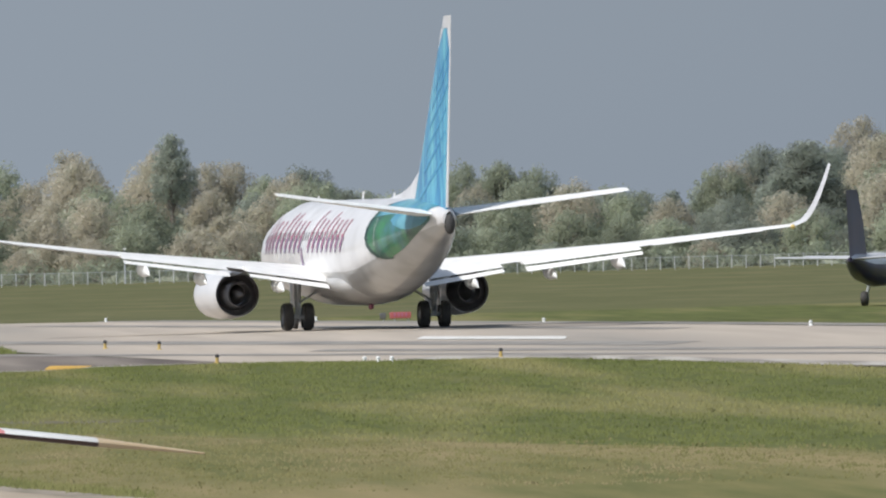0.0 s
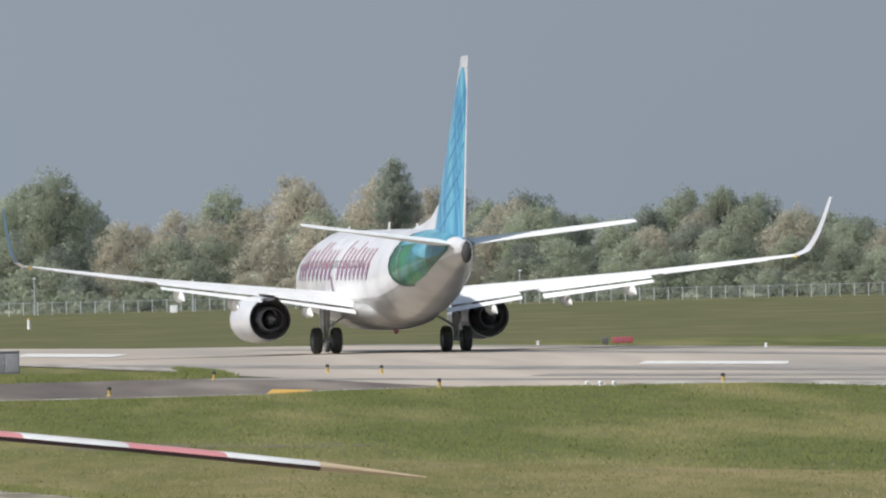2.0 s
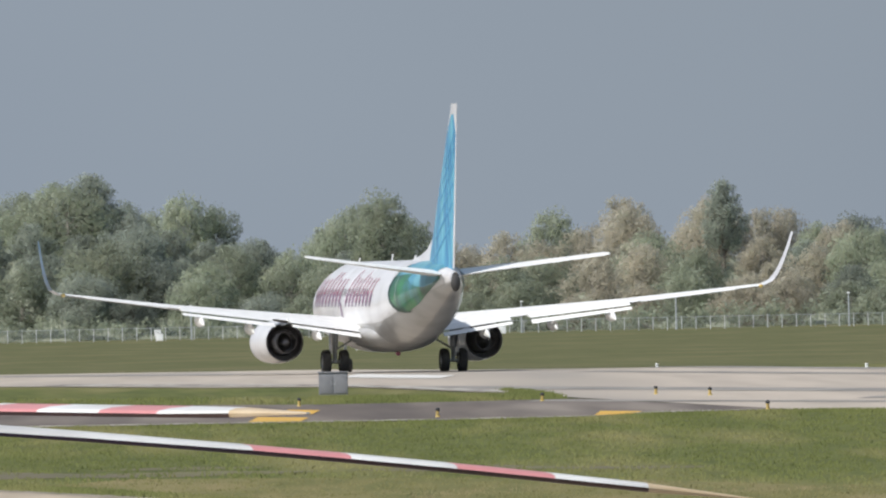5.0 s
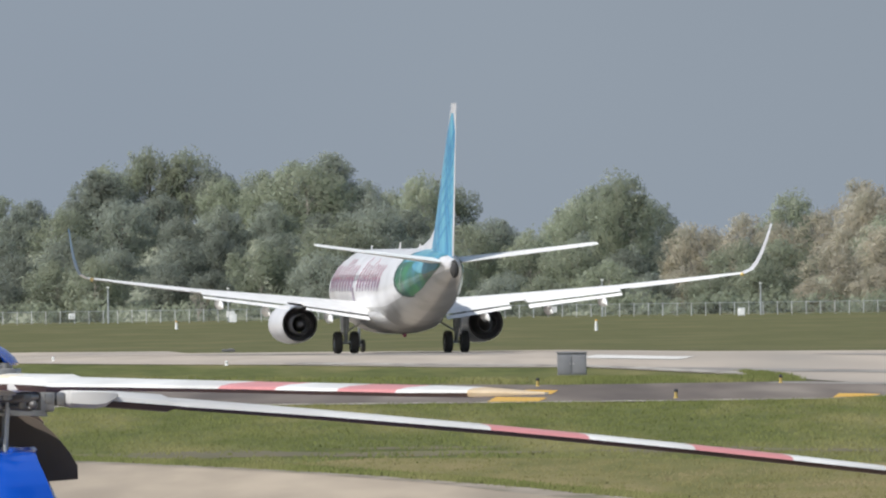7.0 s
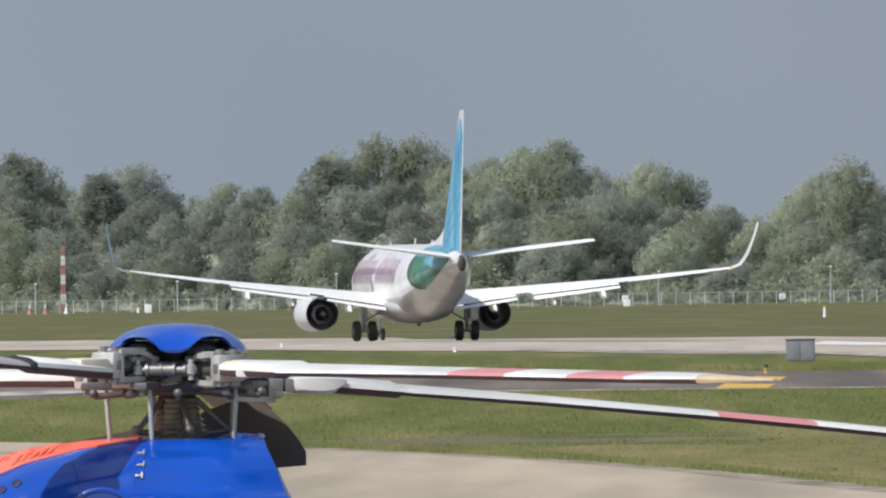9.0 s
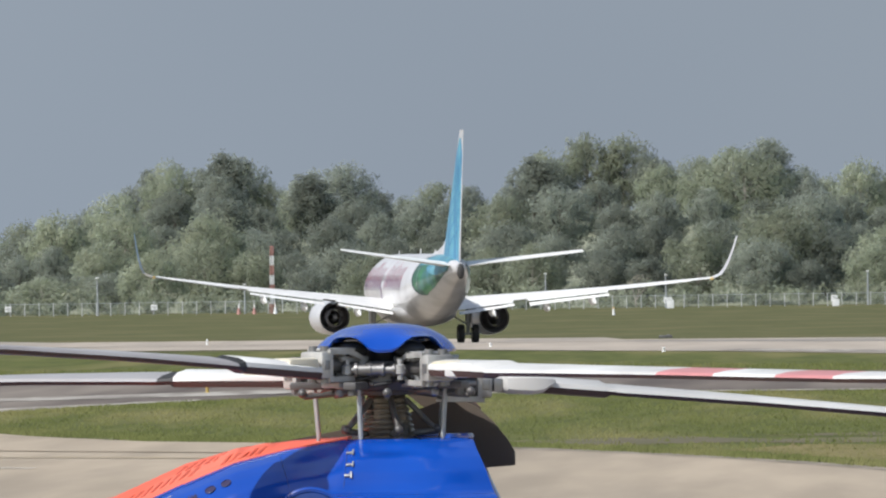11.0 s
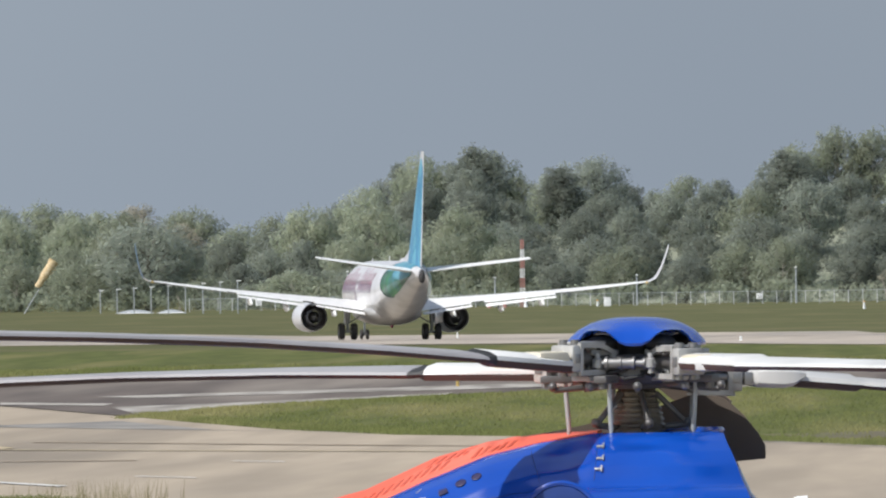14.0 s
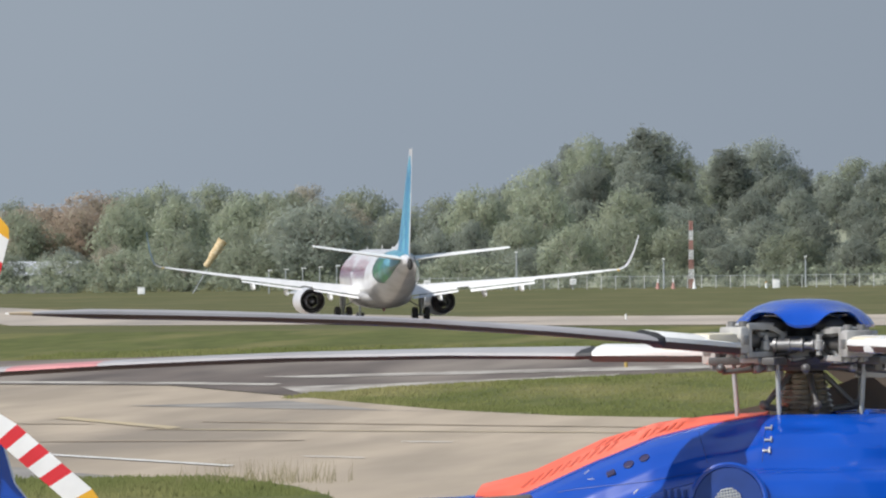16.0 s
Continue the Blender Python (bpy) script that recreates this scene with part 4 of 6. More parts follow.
bm = bmesh.new()
st = [[bm.verts.new(deck_point(-2.08 + 1.84 * i / 92, k / 20)) for k in range(21)] for i in range(93)]
for a, b in zip(st, st[1:]):
    for k in range(20):
        bm.faces.new((a[k], a[k + 1], b[k + 1], b[k]))
ret = bmesh.ops.extrude_face_region(bm, geom=bm.faces[:])
bmesh.ops.translate(bm, vec=(0, 0, -0.016), verts=[v for v in ret["geom"] if isinstance(v, bmesh.types.BMVert)])
deck = part("engine_deck", bm, HELI_ORANGE, heli, "bright orange engine deck panel")
for n, x0, dx, f0, f1 in ((10, -1.80, 0.060, 0.22, 0.50), (6, -1.35, 0.060, 0.55, 0.78), (5, -1.05, 0.055, 0.15, 0.35)):
    for i in range(n):
        x = x0 + i * dx
        bm = bmesh.new()
        p = [deck_point(x, f0), deck_point(x + 0.05, f1), deck_point(x + 0.075, f1), deck_point(x + 0.025, f0)]
        loft([[v + Vector((0, 0, 0.004)) for v in p], [v - Vector((0, 0, 0.02)) for v in p]], bm=bm)
        part("vent_slot", bm, GRILLE_DARK, deck)
# near flank of the cowling, under the deck's edge
FLANK = [(0.0, 0.0, 0.0), (0.06, -0.07, -0.022), (0.14, -0.15, -0.060), (0.24, -0.235, -0.118), (0.36, -0.315, -0.20), (0.46, -0.36, -0.285), (0.52, -0.40, -0.335), (0.58, -0.475, -0.360), (0.66, -0.53, -0.42), (0.80, -0.57, -0.54), (1.0, -0.59, -0.80)]


def flank(x, f):
    """The flank's skin: f runs from the deck's edge down to the waist; a ledge runs along it half way."""
    e = deck_point(min(max(x, -2.08), -0.26), 0.0)
    z0 = e.z - 0.004 if -2.08 <= x <= -0.26 else e.z - 0.004 - (-2.08 - x) * 0.35 if x < -2.08 else min(3.492, e.z + (x + 0.26) * 0.04)
    dy = float(np.interp(f, [r[0] for r in FLANK], [r[1] for r in FLANK]))
    dz = float(np.interp(f, [r[0] for r in FLANK], [r[2] for r in FLANK]))
    lip = 0.035 * math.exp(-((x - 0.50) / 0.07) ** 2) * math.exp(-(f / 0.10) ** 2)
    dent = 0.060 * math.exp(-((x + 0.42) / 0.20) ** 2 - ((f - 0.20) / 0.14) ** 2) + 0.030 * math.exp(-((x - 0.02) / 0.16) ** 2 - ((f - 0.15) / 0.05) ** 2)
    swell = 0.085 * math.exp(-((x + 0.45) / 0.42) ** 2 - ((f - 0.74) / 0.16) ** 2) + 0.05 * math.exp(-((x - 0.10) / 0.3) ** 2 - ((f - 0.80) / 0.2) ** 2)
    flare = max(0.0, (x + 0.1) / 0.63)
    return Vector((x + 0.30 * f * flare ** 2 + lip * 0.6, -0.42 + dy + dent - swell + 0.10 * flare ** 3 - lip, z0 + dz - dent * 0.25))


def on_flank(x, z, lift=0.0):
    """A frame on the flank's skin at height z, its z axis outwards."""
    f = min((k / 100 for k in range(101)), key=lambda k: abs(flank(x, k).z - z))
    f = min(max(f, 0.02), 0.98)
    along, down = flank(x + 0.02, f) - flank(x - 0.02, f), flank(x, f + 0.015) - flank(x, f - 0.015)
    n = down.cross(along).normalized()
    n = n if n.y < 0 else -n
    u = along.normalized()
    v = n.cross(u)
    q = flank(x, f) + n * lift
    return Matrix(((u.x, v.x, n.x, q.x), (u.y, v.y, n.y, q.y), (u.z, v.z, n.z, q.z), (0, 0, 0, 1)))


part("cowl_flank", loft([[flank(-2.45 + 2.98 * i / 90, k / 44) for k in range(45)] for i in range(91)], close=False), HELI_BLUE, heli, "glossy blue curved cowling flank")
# panel seams on the flank; the second line paints in a shadow's edge
for x0, z0, x1, z1 in ((-0.235, 3.44, -0.255, 3.20), (-0.66, 3.39, -0.60, 3.20), (-1.55, 3.02, -1.30, 3.05), (-1.30, 3.05, -0.95, 3.09), (-0.95, 3.09, -0.62, 3.14)):
    bm = bmesh.new()
    for k in range(6):
        u, v = on_flank(x0 + (x1 - x0) * k / 6, z0 + (z1 - z0) * k / 6, 0.001).translation, on_flank(x0 + (x1 - x0) * (k + 1) / 6, z0 + (z1 - z0) * (k + 1) / 6, 0.001).translation
        rod(bm, u, v, 0.0025, seg=6)
    part("seam_and_shade_line", bm, SEAM_AND_SHADE_BLUE, heli, "dark line drawn for seams and a shadow edge")
# four dark bars paint in a piece of the rotor blade's shadow
for k in range(4):
    bm = bmesh.new()
    box(bm, 0, 0, 0.002, 0.022, 0.085, 0.008, 0.002, Matrix())
    bmesh.ops.transform(bm, matrix=on_flank(-0.86 + 0.042 * k, 3.005), verts=bm.verts)
    part("blade_shadow_bar", bm, SEAM_AND_SHADE_BLUE, heli, "dark bar painted for the rotor blade shadow")
bm = bmesh.new()
box(bm, 0, 0, 0.002, 0.06, 0.045, 0.010, 0.003)
for k in range(3):
    box(bm, -0.02 + 0.02 * k, 0, 0.010, 0.006, 0.05, 0.012)
bmesh.ops.transform(bm, matrix=on_flank(-1.21, 3.135), verts=bm.verts)
part("drain_slot", bm, NAVY, heli, "dark square drain slot")
for k, (x, z) in enumerate(((-1.37, 3.14), (-1.34, 3.10), (-1.05, 3.02))):
    bm = bmesh.new()
    box(bm, 0, 0, 0.001, 0.045, 0.006, 0.003, m=Matrix.Rotation(radians(25 - 60 * (k % 2)), 4, 'Z'))
    bmesh.ops.transform(bm, matrix=on_flank(x, z), verts=bm.verts)
    part("paint_scratch", bm, CLAMP_PALE, heli, "pale scratch in the paint")
for k in range(10):
    a = radians(20 + 36 * k)
    q = Vector((math.cos(a), math.sin(a), 0))
    bm = bmesh.new()
    rod(bm, q * 0.14 + Vector((0, 0, 3.80)), q * (0.50 + 0.05 * (k % 2)) + Vector((0, 0, 3.79 - 0.03 * (k % 2))), 0.022, 0.016)
    bmesh.ops.create_uvsphere(bm, u_segments=8, v_segments=6, radius=0.030, matrix=Matrix.Translation(q * (0.51 + 0.05 * (k % 2)) + Vector((0, 0, 3.785))))
    part("hub_lever", bm, DARK_METAL if k % 2 else STEEL, heli, "dark lever under the rotor hub")
for k, (az, z) in enumerate(((-70, 3.90), (-95, 3.88), (-110, 3.92), (-40, 3.90), (-150, 3.88))):
    a = radians(az)
    q, w = Vector((math.cos(a), math.sin(a), 0)), Vector((-math.sin(a), math.cos(a), 0))
    bm = bmesh.new()
    pts = [q * 0.30 - w * 0.12 + Vector((0, 0, z)), q * 0.40 - w * 0.03 + Vector((0, 0, z - 0.05)), q * 0.38 + w * 0.08 + Vector((0, 0, z - 0.03)), q * 0.28 + w * 0.13 + Vector((0, 0, z + 0.04))]
    for u, v in zip(pts, pts[1:]):
        rod(bm, u, v, 0.012, seg=8)
    part("hydraulic_hose", bm, BLACK_RUBBER, heli, "black hydraulic hose")
# latches, ports and the intake on the near side of the cowling
for x, z in ((-0.22, 3.405), (-0.22, 3.33), (-0.23, 3.264)):
    bm = bmesh.new()
    box(bm, 0, 0, 0.008, 0.045, 0.016, 0.014, 0.004)
    rod(bm, (0.022, -0.02, 0.010), (0.022, 0.022, 0.016), 0.006)
    bmesh.ops.transform(bm, matrix=on_flank(x, z), verts=bm.verts)
    part("latch", bm, HUB_GREY, heli, "small grey latch")
for x, z, r in ((-1.10, 3.19, 0.036), (-1.0, 3.228, 0.034)):
    bm = revolve([(0.001, 0.001), (0.001, r * 0.9), (0.005, r * 0.94), (0.004, r), (-0.01, r)], 'Z', 24)
    bmesh.ops.transform(bm, matrix=on_flank(x, z, 0.002), verts=bm.verts)
    part("drain_port", bm, NAVY, heli, "round dark port")
seat = on_flank(-0.46, 2.955)
bm = revolve([(-0.03, 0.25), (0.012, 0.25), (0.018, 0.235), (0.010, 0.22), (-0.03, 0.215)], 'Z', 36)
bmesh.ops.transform(bm, matrix=seat, verts=bm.verts)
part("intake_lip", bm, HELI_BLUE, heli, "raised blue intake lip")
# flat disc on the skin; the intake's shade is its dark blue
bm = revolve([(0.004, 0.215), (0.006, 0.16), (0.004, 0.085), (0.004, 0.02)], 'Z', 32)
bmesh.ops.transform(bm, matrix=seat, verts=bm.verts)
part("intake_shade", bm, SEAM_AND_SHADE_BLUE, heli, "flat intake disc, recess shade painted dark blue")
bm = bmesh.new()
for k in range(9):
    o = -0.076 + 0.019 * k
    w = math.sqrt(max(0.0, 0.085 ** 2 - o * o))
    rod(bm, (o, -w, 0.014), (o, w, 0.014), 0.005, seg=6)
    rod(bm, (-w, o, 0.018), (w, o, 0.018), 0.005, seg=6)
bmesh.ops.transform(bm, matrix=seat, verts=bm.verts)
part("intake_mesh", bm, GALV, heli, "grey wire intake screen")
bm = revolve([(-0.35, 0.19), (0.0, 0.21), (0.02, 0.185), (-0.3, 0.16)], 'X', 24, centre=(-1.72, -0.72, 2.80))
part("exhaust", bm, DARK_METAL, heli, "dark engine exhaust pipe")
# hoist by the cowling
bm = revolve([(0.0, 0.001), (0.03, 0.07), (0.10, 0.105), (0.17, 0.11), (0.18, 0.05)], 'X', 20, centre=(0.92, -1.05, 2.98))
hoist = part("hoist", bm, SIGN_WHITE, heli, "white hoist end cap")
bm = bmesh.new()
for k in range(5):
    rod(bm, (1.12 + k * 0.10, -1.05, 2.97), (1.22 + k * 0.10, -1.05, 2.97), 0.085, seg=18, mat=k % 2)
part("hoist_drum", bm, [BLACK_RUBBER, SIGN_WHITE], hoist, "black and white hoist drum")
# raised brown cowl door behind the mast
pts = [(-0.25, 3.50), (0.16, 3.66), (0.40, 3.745), (0.55, 3.69), (0.66, 3.59), (0.755, 3.47), (0.80, 3.39), (0.80, 3.305), (0.45, 3.28), (-0.25, 3.30)]
bm = bmesh.new()
loft([[Vector((x, 0.75 - 0.22 * x + dy, z)) for x, z in pts] for dy in (0, 0.045)], bm=bm)
part("open_cowl_door", bm, COVER_BROWN, heli, "raised dark brown cowling door")
bm = bmesh.new()
loft([[Vector((x, 0.70 + dy, z)) for x, z in ((-1.0, 3.36), (-0.7, 3.47), (-0.3, 3.545), (0.0, 3.548), (0.0, 3.48), (-0.7, 3.40))] for dy in (0, 0.04)], bm=bm)
part("far_cowl_edge", bm, COVER_BROWN, heli, "brown edge of the far cowling")
# tail fin and tail rotor
pts = [(-4.75, 2.74), (-5.02, 3.10), (-5.16, 3.6), (-5.22, 4.15), (-5.75, 4.15), (-5.85, 3.4), (-5.9, 2.3), (-5.2, 2.3)]
part("tail_fin", loft([[Vector((x, dy, z)) for x, z in pts] for dy in (-0.09, 0.09)]), HELI_BLUE, heli, "blue tail fin")
TR = Vector((-5.36, -0.32, 3.70))
bm = revolve([(-0.12, 0.02), (-0.12, 0.10), (0.10, 0.13), (0.24, 0.06)], 'Y', 20, centre=TR)
part("tail_rotor_hub", bm, HUB_GREY, heli, "grey tail rotor hub")
for ang in (-41.3, 75.0, 139.0, 255.0):
    a = radians(ang)
    d, n = Vector((math.cos(a), 0, math.sin(a))), Vector((-math.sin(a), 0, math.cos(a)))
    bm = bmesh.new()
    cuts = [(0.12, 0), (0.42, 0), (0.425, 1), (0.50, 1), (0.505, 0), (0.60, 0), (0.605, 1), (0.685, 1), (0.69, 0), (0.785, 0), (0.79, 1), (0.87, 1), (0.875, 0), (1.03, 0), (1.035, 2), (1.10, 2), (1.12, 2)]
    prev = None
    for r, mt in cuts:
        ch = 0.06 if r < 0.2 else 0.165 if r < 1.06 else 0.13 if r < 1.11 else 0.09
        sk = 0.028 * r
        vs = [bm.verts.new(TR + d * (r + sk * s) + n * ch * 0.5 * s + Vector((0, t * 0.012, 0))) for s, t in ((-1, 0), (0.2, -1), (1, 0), (0.2, 1))]
        if prev:
            for i in range(4):
                bm.faces.new((prev[i], prev[(i + 1) % 4], vs[(i + 1) % 4], vs[i])).material_index = mt
        else:
            bm.faces.new(vs[::-1])
        prev = vs
    bm.faces.new(prev)
    part("tail_blade", bm, [SIGN_WHITE, STRIPE_RED, BLADE_YELLOW], heli, "red and white striped tail rotor blade")
# undercarriage
for x, y in ((-1.4, -1.25), (-1.4, 1.25), (3.0, 0.0)):
    bm = bmesh.new()
    rod(bm, (x, y, 0.25), (x, y * 0.75, 1.15), 0.06)
    part("leg", bm, GALV, heli, "pale metal undercarriage leg")
    wheel("wheel", heli, x, y, 0.24, 0.16)

# ---- small airfield fittings ----
def ground_at(x, y):
    return Vector((x, y, land(y)))


def edge_light(x, y, body, h=0.36):
    k = h / 0.36
    ob = thing("edge_light", "small " + ("yellow and black" if body is LIGHT_YELLOW else "white") + " edge light on the pavement edge", "edge light", Matrix.Translation(ground_at(x, y) + Vector((0, 0, 0.02))), "edge lights")
    bm = bmesh.new()
    rod(bm, (0, 0, 0), (0, 0, 0.05 * k), 0.10, 0.08)
    rod(bm, (0, 0, 0.05 * k), (0, 0, 0.24 * k), 0.055)
    part("stem", bm, body, ob)
    bm = revolve([(0.24 * k, 0.05), (0.26 * k, 0.075), (0.33 * k, 0.07), (0.37 * k, 0.03)], 'Z', 14)
    part("cap", bm, BLACK_RUBBER if body is LIGHT_YELLOW else SIGN_WHITE, ob)


for x, y in ((8.6, 600), (19.6, 602), (19.6, 667), (13.2, 656), (4.4, 656), (28.8, 597), (-21.9, 614), (17.9, 678)):
    edge_light(x, y, LIGHT_YELLOW, 0.32)
for x, y in ((31.1, 817), (22.7, 857), (38.5, 760), (45.8, 700), (-8.4, 804), (-17.5, 875), (-48.7, 1366), (24.1, 592), (24.5, 591), (24.9, 590)):
    edge_light(x, y, SIGN_WHITE, 0.20 if y < 1000 else 0.42)
for x, y, h in ((16.5, 1652, 0.9), (-23.9, 1814, 0.7), (-55.2, 1980, 0.6)):
    ob = thing("marker_post", "short white marker post in the grass", "marker post", Matrix.Translation(ground_at(x, y)), "marker posts")
    bm = bmesh.new()
    rod(bm, (0, 0, -0.05), (0, 0, h), 0.16, 0.11)
    part("post", bm, SIGN_WHITE, ob)
    bm = revolve([(h - 0.02, 0.15), (h + 0.08, 0.13), (h + 0.12, 0.02)], 'Z', 12)
    part("cap", bm, PAINT_YELLOW, ob)

cab = thing("equipment_box", "grey metal equipment box standing in the grass", "equipment box", Matrix.Translation(ground_at(6.15, 714)))
bm = bmesh.new()
box(bm, 0, 0, 0.43, 1.14, 0.9, 0.86, 0.02)
body_ob = part("cabinet", bm, BOX_GREY, cab)
bm = bmesh.new()
box(bm, 0, 0, 0.885, 1.22, 0.98, 0.05, 0.012)
part("lid", bm, BOX_GREY, cab, "flat grey lid")
for k in (-1, 1):
    bm = bmesh.new()
    box(bm, k * 0.28, -0.46, 0.43, 0.52, 0.02, 0.74, 0.006)
    part("door", bm, BOX_GREY, cab)
    bm = bmesh.new()
    box(bm, k * 0.06, -0.48, 0.45, 0.02, 0.02, 0.12)
    part("handle", bm, HUB_GREY, cab)

sgn = thing("taxi_sign", "red illuminated-type taxi sign board beside the runway", "sign", Matrix.Translation(ground_at(34.2, 806)))
bm = bmesh.new()
box(bm, 0.25, 0, 0.24, 0.95, 0.18, 0.28, 0.02)
part("board", bm, SIGN_RED, sgn, "red board")
bm = bmesh.new()
box(bm, -0.53, 0, 0.22, 0.28, 0.18, 0.28, 0.02)
part("end_panel", bm, DARK_METAL, sgn, "black end panel")
for k in (-0.5, 0.0, 0.6):
    bm = bmesh.new()
    rod(bm, (k, 0, -0.03), (k, 0, 0.12), 0.03)
    part("leg", bm, GALV, sgn)
for k in range(4):
    bm = bmesh.new()
    box(bm, 0.0 + k * 0.17, -0.095, 0.27, 0.09, 0.012, 0.16)
    part("letter_bar", bm, MARK_RED, sgn)
junk = thing("cable_pit", "low dark cable pit cover beside the runway", "pit cover", Matrix.Translation(ground_at(-14.2, 1375)))
bm = bmesh.new()
box(bm, 0, 0, 0.10, 1.0, 2.0, 0.2, 0.04)
part("cover", bm, DARK_METAL, junk)
bm = bmesh.new()
box(bm, 0.2, 0, 0.23, 0.3, 0.5, 0.06, 0.02)
part("hatch", bm, STEEL, junk)

# painted marks and joints on the pavements
for nm, pts, m, lab in (
        ("centre_dash", [(7.4, 822), (11.6, 800), (12.6, 820), (8.4, 846)], PAINT_WHITE, "white runway dash"),
        ("centre_dash", [(29.7, 682), (34.4, 664), (35.2, 678), (30.6, 696)], PAINT_WHITE, "white runway dash"),
        ("centre_dash", [(44, 632), (50, 600), (50.6, 604), (44.6, 636)], PAINT_WHITE, "white runway dash")):
    sheet(nm, pts, 0.05, m, lab, "paint", runway)
for pts in ([(12.6, 657), (40, 573), (41, 577), (13.4, 663)], [(9, 735), (36, 628), (38, 640), (10, 748)], [(-60, 1180), (1, 880), (6, 882), (-52, 1180)], [(18, 830), (40, 700), (41.5, 705), (19.5, 836)], [(22, 858), (48, 690), (60, 604), (61, 612), (49, 700), (23, 868)], [(24, 640), (52, 560), (53, 566), (25, 648)]):
    sheet("rubber_streak", pts, 0.042, RUBBER_MARK, "dark rubber streak", "paint", runway)
for pts in ([(24.5, 594.5), (29.9, 589), (33, 567), (36.1, 540), (42, 505), (42, 520), (36.6, 556), (33.4, 583), (30.2, 603), (27, 606)], [(-6, 806), (6.9, 758), (12.7, 700), (13.6, 706), (7.6, 766), (-5, 816)]):
    sheet("pale_edge", pts, 0.048, SHOULDER, "pale worn runway edge", "paint", runway)
for pts in ([(13.6, 592), (14.7, 591), (15.5, 604), (14.2, 609)], [(2.3, 594), (4.0, 593), (4.4, 607), (2.7, 613)], [(3.5, 622), (4.6, 620), (5.0, 636), (3.9, 641)]):
    sheet("yellow_mark", pts, 0.05, PAINT_YELLOW, "yellow taxiway mark", "paint", taxiway)
sheet("shoulder_strip", [(20.4, 604), (15.8, 602), (13.6, 593), (9.1, 592), (0.9, 595), (-6.5, 598), (-13.4, 601), (-17.1, 605), (-17.1, 600.5), (-13.4, 597.2), (-6.5, 594.2), (0.9, 591.2), (9.1, 588.2), (13.6, 589.2), (15.8, 598.2)], 0.05, SHOULDER, "pale concrete taxiway shoulder", "paint", taxiway)
for pts in ([(-120, 623), (-40.4, 577), (-34.4, 568), (-31.0, 561), (-31, 567), (-34.4, 575), (-40.4, 584), (-120, 632)], [(-31, 586), (-21, 602), (-15, 618), (-16, 632), (-24, 612), (-33, 592)], [(-30.5, 556), (-26.7, 566), (-21.2, 590), (-21.2, 583), (-26.5, 553), (-28.4, 532)]):
    sheet("shoulder_strip", pts, 0.05, SHOULDER, "pale worn concrete strip", "paint", taxiway)
for pts in ([(-27.5, 466), (-20, 452), (-12, 437), (-12, 436), (-20, 450.4), (-27.5, 464)], [(-38, 470), (-30, 462), (-30, 461), (-38, 468)], [(-37.5, 428), (-22.5, 421), (-22.5, 419.4), (-37.5, 425.5)]):
    sheet("tar_joint", pts, 0.045, TAR, "dark tar joint", "paint", apron)
for pts in ([(-32.0, 475), (-27.4, 449), (-27.2, 452), (-31.8, 478)], [(-28, 448), (-12, 425), (-12, 426), (-28, 449.5)]):
    sheet("taxi_line", pts, 0.05, PAINT_YELLOW_OLD, "faded yellow taxi line", "paint", apron)
for pts in ([(-20.0, 415), (-18.7, 412.6), (-18.7, 413.4), (-20.0, 415.8)], [(-27.5, 398), (-21.5, 372), (-21.4, 373.4), (-27.4, 399.6)], [(-20.8, 388), (-19.3, 384), (-19.3, 384.8), (-20.8, 388.8)]):
    sheet("white_line", pts, 0.05, PAINT_WHITE, "worn white apron line", "paint", apron)
for pts in ([(-30, 395), (-22.5, 356), (-26, 354), (-40, 380)], [(-32, 505), (-16, 470), (-24, 488), (-28, 515)]):
    sheet("stain", pts, 0.04, RUBBER_MARK, "grey-brown weathered stain", "paint", apron)
for pts in ([(-13, 462), (-10, 453), (-6.5, 451), (-3, 453), (-0.5, 449), (2.5, 452), (3.6, 456), (1, 461), (-2, 459), (-4.5, 468), (-8, 464)], [(4.2, 457), (6, 450), (8.5, 452), (11.4, 446), (13.8, 447), (12, 452), (9.5, 455), (8, 462), (5.8, 460)], [(-2.5, 467), (0.5, 464), (2.6, 467), (0, 472)]):
    sheet("dirt_patch", pts, 0.008, DIRT, "bare brown soil streak in the grass", "soil")
sheet("dry_grass", [(-4.5, 426), (-1.2, 445), (2, 441), (5, 436), (8, 428), (11, 418), (14, 402), (17, 388), (20, 374), (25, 352), (32, 330), (42, 300), (42, 230), (18, 230), (9, 315), (6, 344), (2, 383), (-1, 407)], 0.02, GRASS_DRY, "dry yellow-brown grass beside the apron", "grass")

sheet("edge_soil", [(-14.2, 463), (-8.4, 447.5), (-4.1, 425.5), (-1, 406.5), (2, 382.5), (6.0, 343.5), (9, 314.5), (9, 306), (6.2, 334), (4, 352), (2, 371), (0.4, 389), (-1, 400), (-3, 415), (-4.6, 424), (-6.5, 434), (-9, 444)], 0.035, EDGE_SOIL, "soil and dead grass washed over the apron's edge", "soil")

